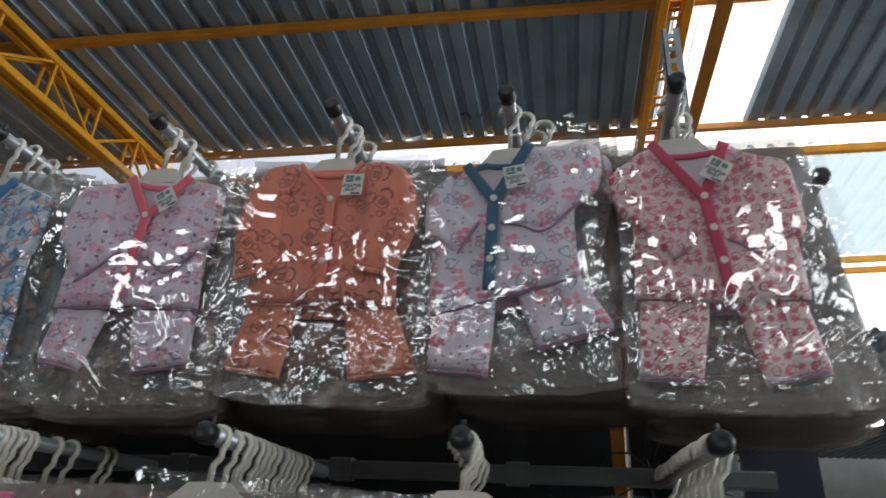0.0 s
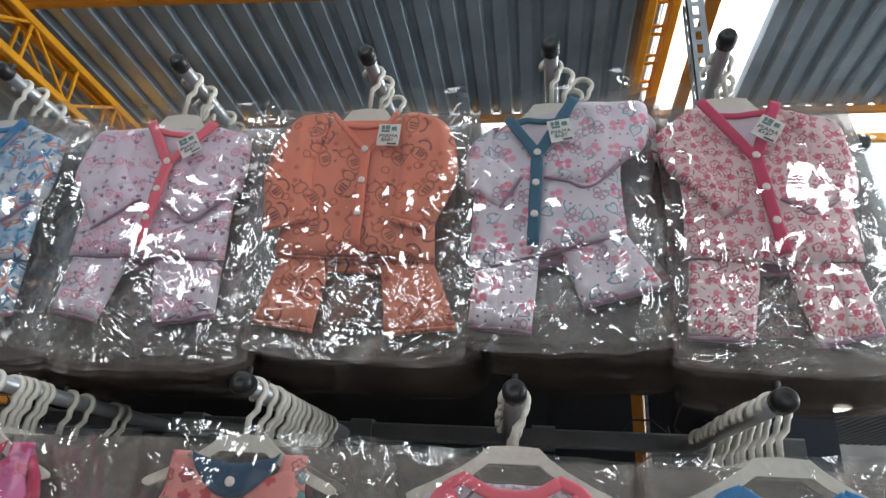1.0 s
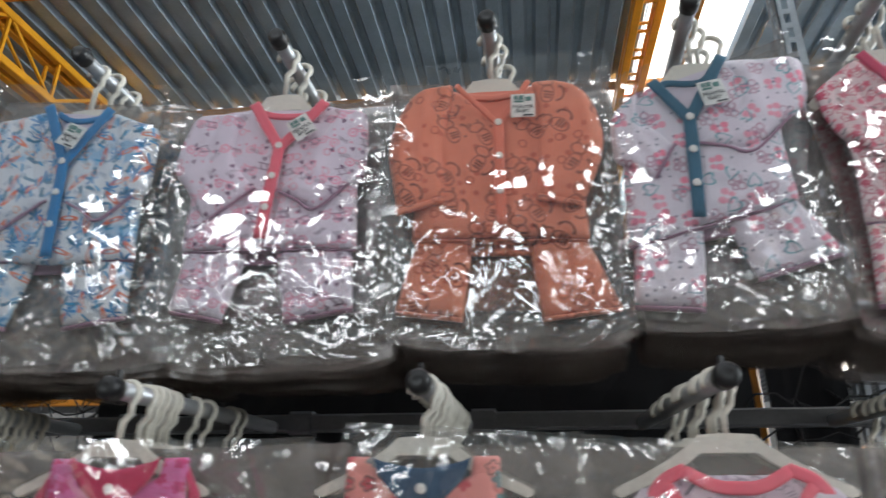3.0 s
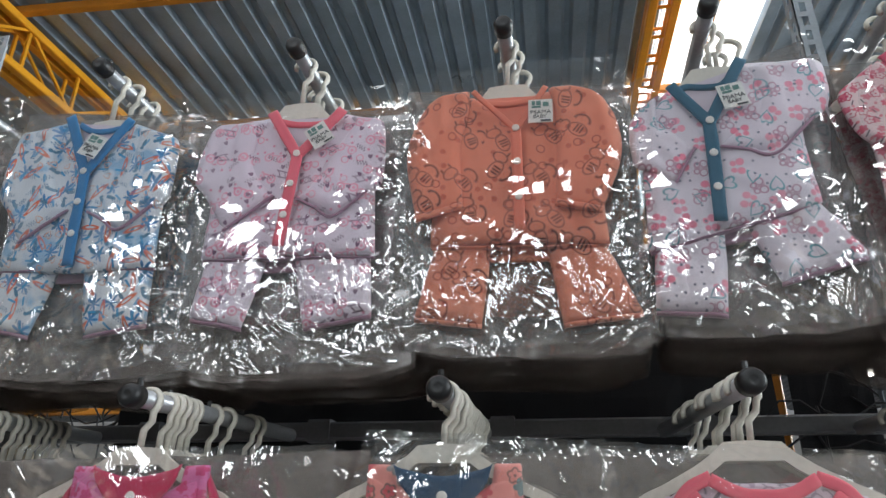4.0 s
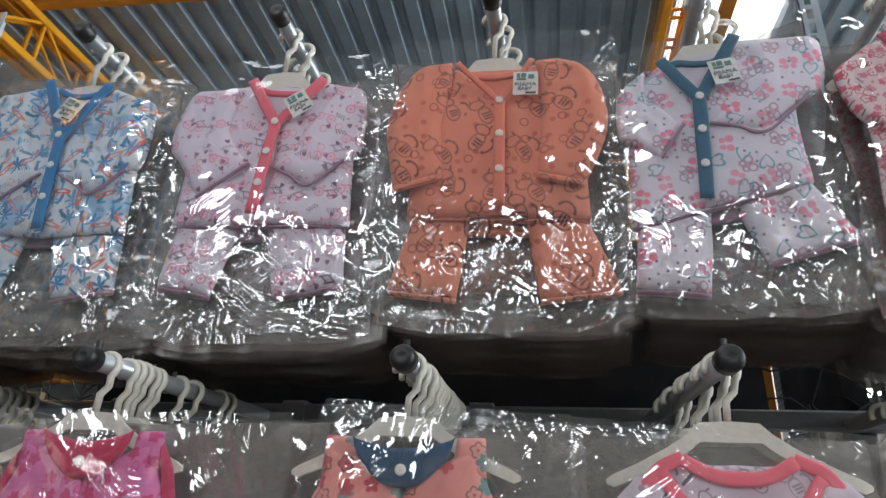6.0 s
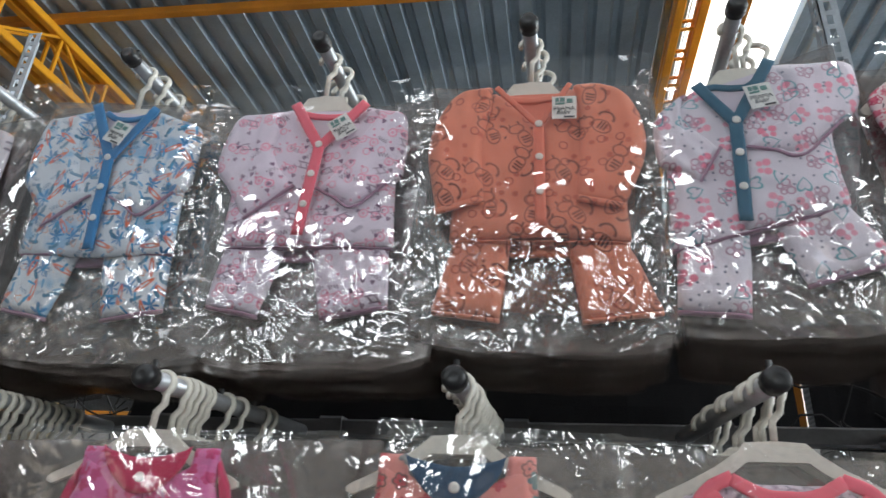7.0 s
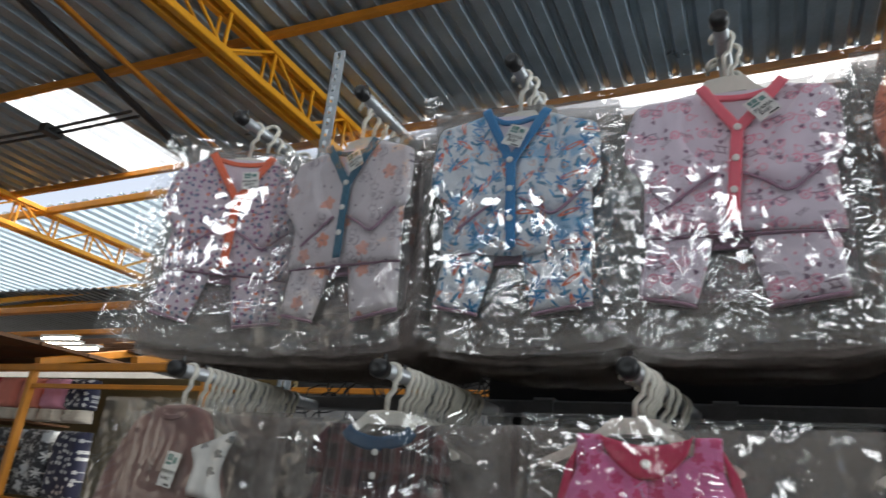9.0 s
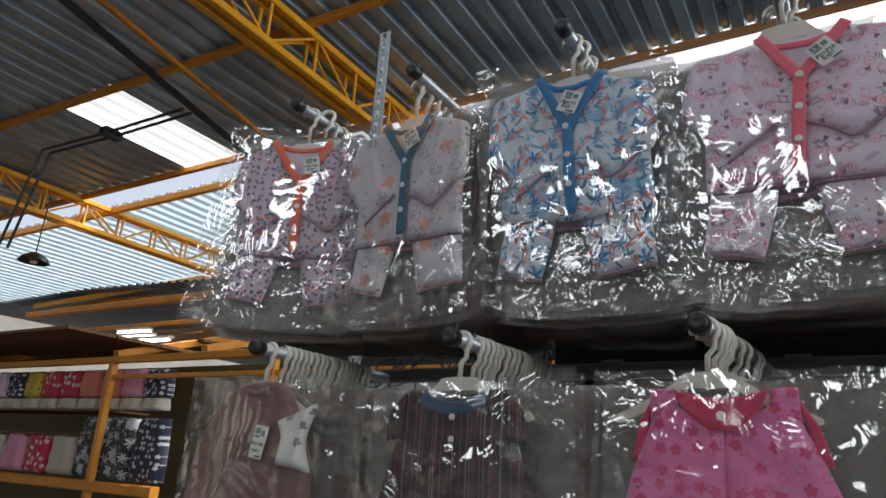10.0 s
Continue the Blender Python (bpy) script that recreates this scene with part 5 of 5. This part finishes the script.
for a, b in (((3.6, 9.2, 1.95), (9.0, 9.2, 3.6)), ((3.6, 9.2, 1.90), (9.0, 9.2, 1.90)), ((3.6, 9.2, 1.95), (3.6, 9.2, 0.0)), ((9.0, 9.2, 3.6), (9.0, 9.2, 0.0))):
    bm = bmesh.new()
    beam(bm, a, b, 0.16, 0.16, up=(0, 1, 0))
    part("bar", bm, OCHRE, east)
awn = thing("stall_canopy", "brown boarded canopy over a far stall", "canopy")
# the two front planks are added to keep lamp light off the garments
for k in range(-2, 9):
    y = 5.6 + 0.75 * k
    bm = bmesh.new()
    box(bm, (-22, y, 2.95 + 0.31 * max(0, y - 5.6)), (-9.2, y + 0.72, 3.0 + 0.31 * max(0, y - 5.6)))
    part("plank", bm, WOOD, awn)
backing = thing("stall_wall", "dark panelled back of a far stall", "stall wall")
bm = bmesh.new()
box(bm, (-20, 7.0, 0), (-6.5, 7.1, 2.9))
part("panel", bm, plain("yellowed board", (0.16, 0.115, 0.045), 0.7), backing)
shelf = thing("stall_shelf", "brown shelf board of the far stall", "shelf")
for z in (1.98, 1.62):
    bm = bmesh.new()
    box(bm, (-20, 5.15, z - 0.03), (-9.6, 5.9, z))
    part("board", bm, WOOD, shelf)


def draped(x, w, top, low, mat, label, seed):
    t = thing("folded_garment", label, "clothes", (x, 5.3, 0), "garments of the far stall")
    part("cloth", cloth([(-w / 2, low), (-w / 2 * 0.95, (top + low) / 2), (-w / 2 * 0.85, top)], [(w / 2, low), (w / 2 * 0.95, (top + low) / 2), (w / 2 * 0.85, top)], 0.0, 0.10, 0.03, 12, 12, seed, 0.08), mat, t, smooth=True)


DOTS_NAVY = jersey("navy dotted cotton", (0.02, 0.02, 0.05), (("flower", 12, (0.6, 0.6, 0.6), 0.7, 1),))
DOTS_YEL = jersey("yellow cotton", (0.62, 0.42, 0.06), (("dot", 11, (0.08, 0.06, 0.04), 0.6, 1),))
DOTS_RED = jersey("red cotton", (0.55, 0.03, 0.07), (("flower", 9, (0.7, 0.65, 0.6), 0.5, 1),))
CORAL_F = jersey("coral cotton", (0.75, 0.24, 0.18))
PINK_F = jersey("pink cotton", (0.70, 0.30, 0.42))
BW = jersey("black and white cotton", (0.03, 0.03, 0.035), (("palm", 5, (0.6, 0.6, 0.6), 0.8, 1), ("flower", 4, (0.5, 0.52, 0.55), 0.5, 1)), (0.35, 0.36, 0.38))
BEIGE_F = jersey("beige cotton", (0.55, 0.48, 0.40))
row = [("lilac", LILAC), ("navy dotted", DOTS_NAVY), ("yellow printed", DOTS_YEL), ("red printed", DOTS_RED), ("red printed", DOTS_RED), ("coral", CORAL_F), ("orange", CORAL_F), ("pink", PINK_F), ("navy dotted", DOTS_NAVY)]
for i, (nm, mt) in enumerate(row):
    x = -12.85 + 0.52 * i
    draped(x, 0.5, 2.60 - 0.005 * i, 2.16, mt, nm + " garment folded over the far stall's rail", 3.3 * i)
    draped(x, 0.46, 2.15, 1.98, BEIGE_F, "beige underskirt below a folded garment", 5.1 * i)
for i, mt in enumerate((BEIGE_F, PINK_F, DOTS_RED, BEIGE_F, BW, BW, DOTS_NAVY)):
    draped(-12.6 + 0.66 * i, 0.62, 1.62 + (0.25 if i > 3 else 0), 1.02, mt, "garment hanging below the far stall's shelf", 2.7 * i + 1)


# ---- lamps, and glowing strips for canopy reflections ----
def hanging_lamp(place, label, lit):
    t = thing("hanging_lamp", label, "lamp", place)
    bm = bmesh.new()
    rings = []
    for r, z in ((0.03, 0.16), (0.10, 0.14), (0.24, 0.05), (0.30, -0.05)):
        rings.append([bm.verts.new((r * math.cos(2 * math.pi * k / 20), r * math.sin(2 * math.pi * k / 20), z)) for k in range(20)])
    for ra, rb in zip(rings, rings[1:]):
        for k in range(20):
            bm.faces.new((ra[k], ra[(k + 1) % 20], rb[(k + 1) % 20], rb[k]))
    bm.faces.new(rings[0])
    part("shade", bm, SHADE, t, smooth=True)
    bm = bmesh.new()
    disc(bm, (0, 0, -0.02), 0.2 if lit else 0.07, 0.06, "z")
    part("bulb", bm, LAMP if lit else PEARL, t, smooth=True)
    bm = bmesh.new()
    tube(bm, [(0, 0, 0.15), (0, 0, 1.4)], 0.012, 6)
    part("cord", bm, CABLE, t)


hanging_lamp((-14.14, 5.88, 5.0), "dark enamel lamp hanging unlit over the hall", False)
hanging_lamp((4.32, 9.0, 3.42), "bright lit lamp hanging over the far stalls", True)
# glowing bars added in place of skylight reflections on the canopy
for i, (x, y, z) in enumerate(((-11.5, 7.0, 3.42), (-12.6, 7.4, 3.62), (-13.6, 8.0, 3.9))):
    t = thing("tube_lamp", "glowing white strip standing for a skylight reflection on the canopy", "lamp", (x, y, z), "strip lamps of the far stall")
    bm = bmesh.new()
    beam(bm, (-0.45, 0, 0), (0.45, 0.1, 0), 0.12, 0.05)
    part("tube", bm, CANOPY_GLINT, t)
    bm = bmesh.new()
    beam(bm, (-0.48, 0, 0.06), (0.48, 0.1, 0.06), 0.16, 0.05)
    part("strip_back", bm, CARD, t)
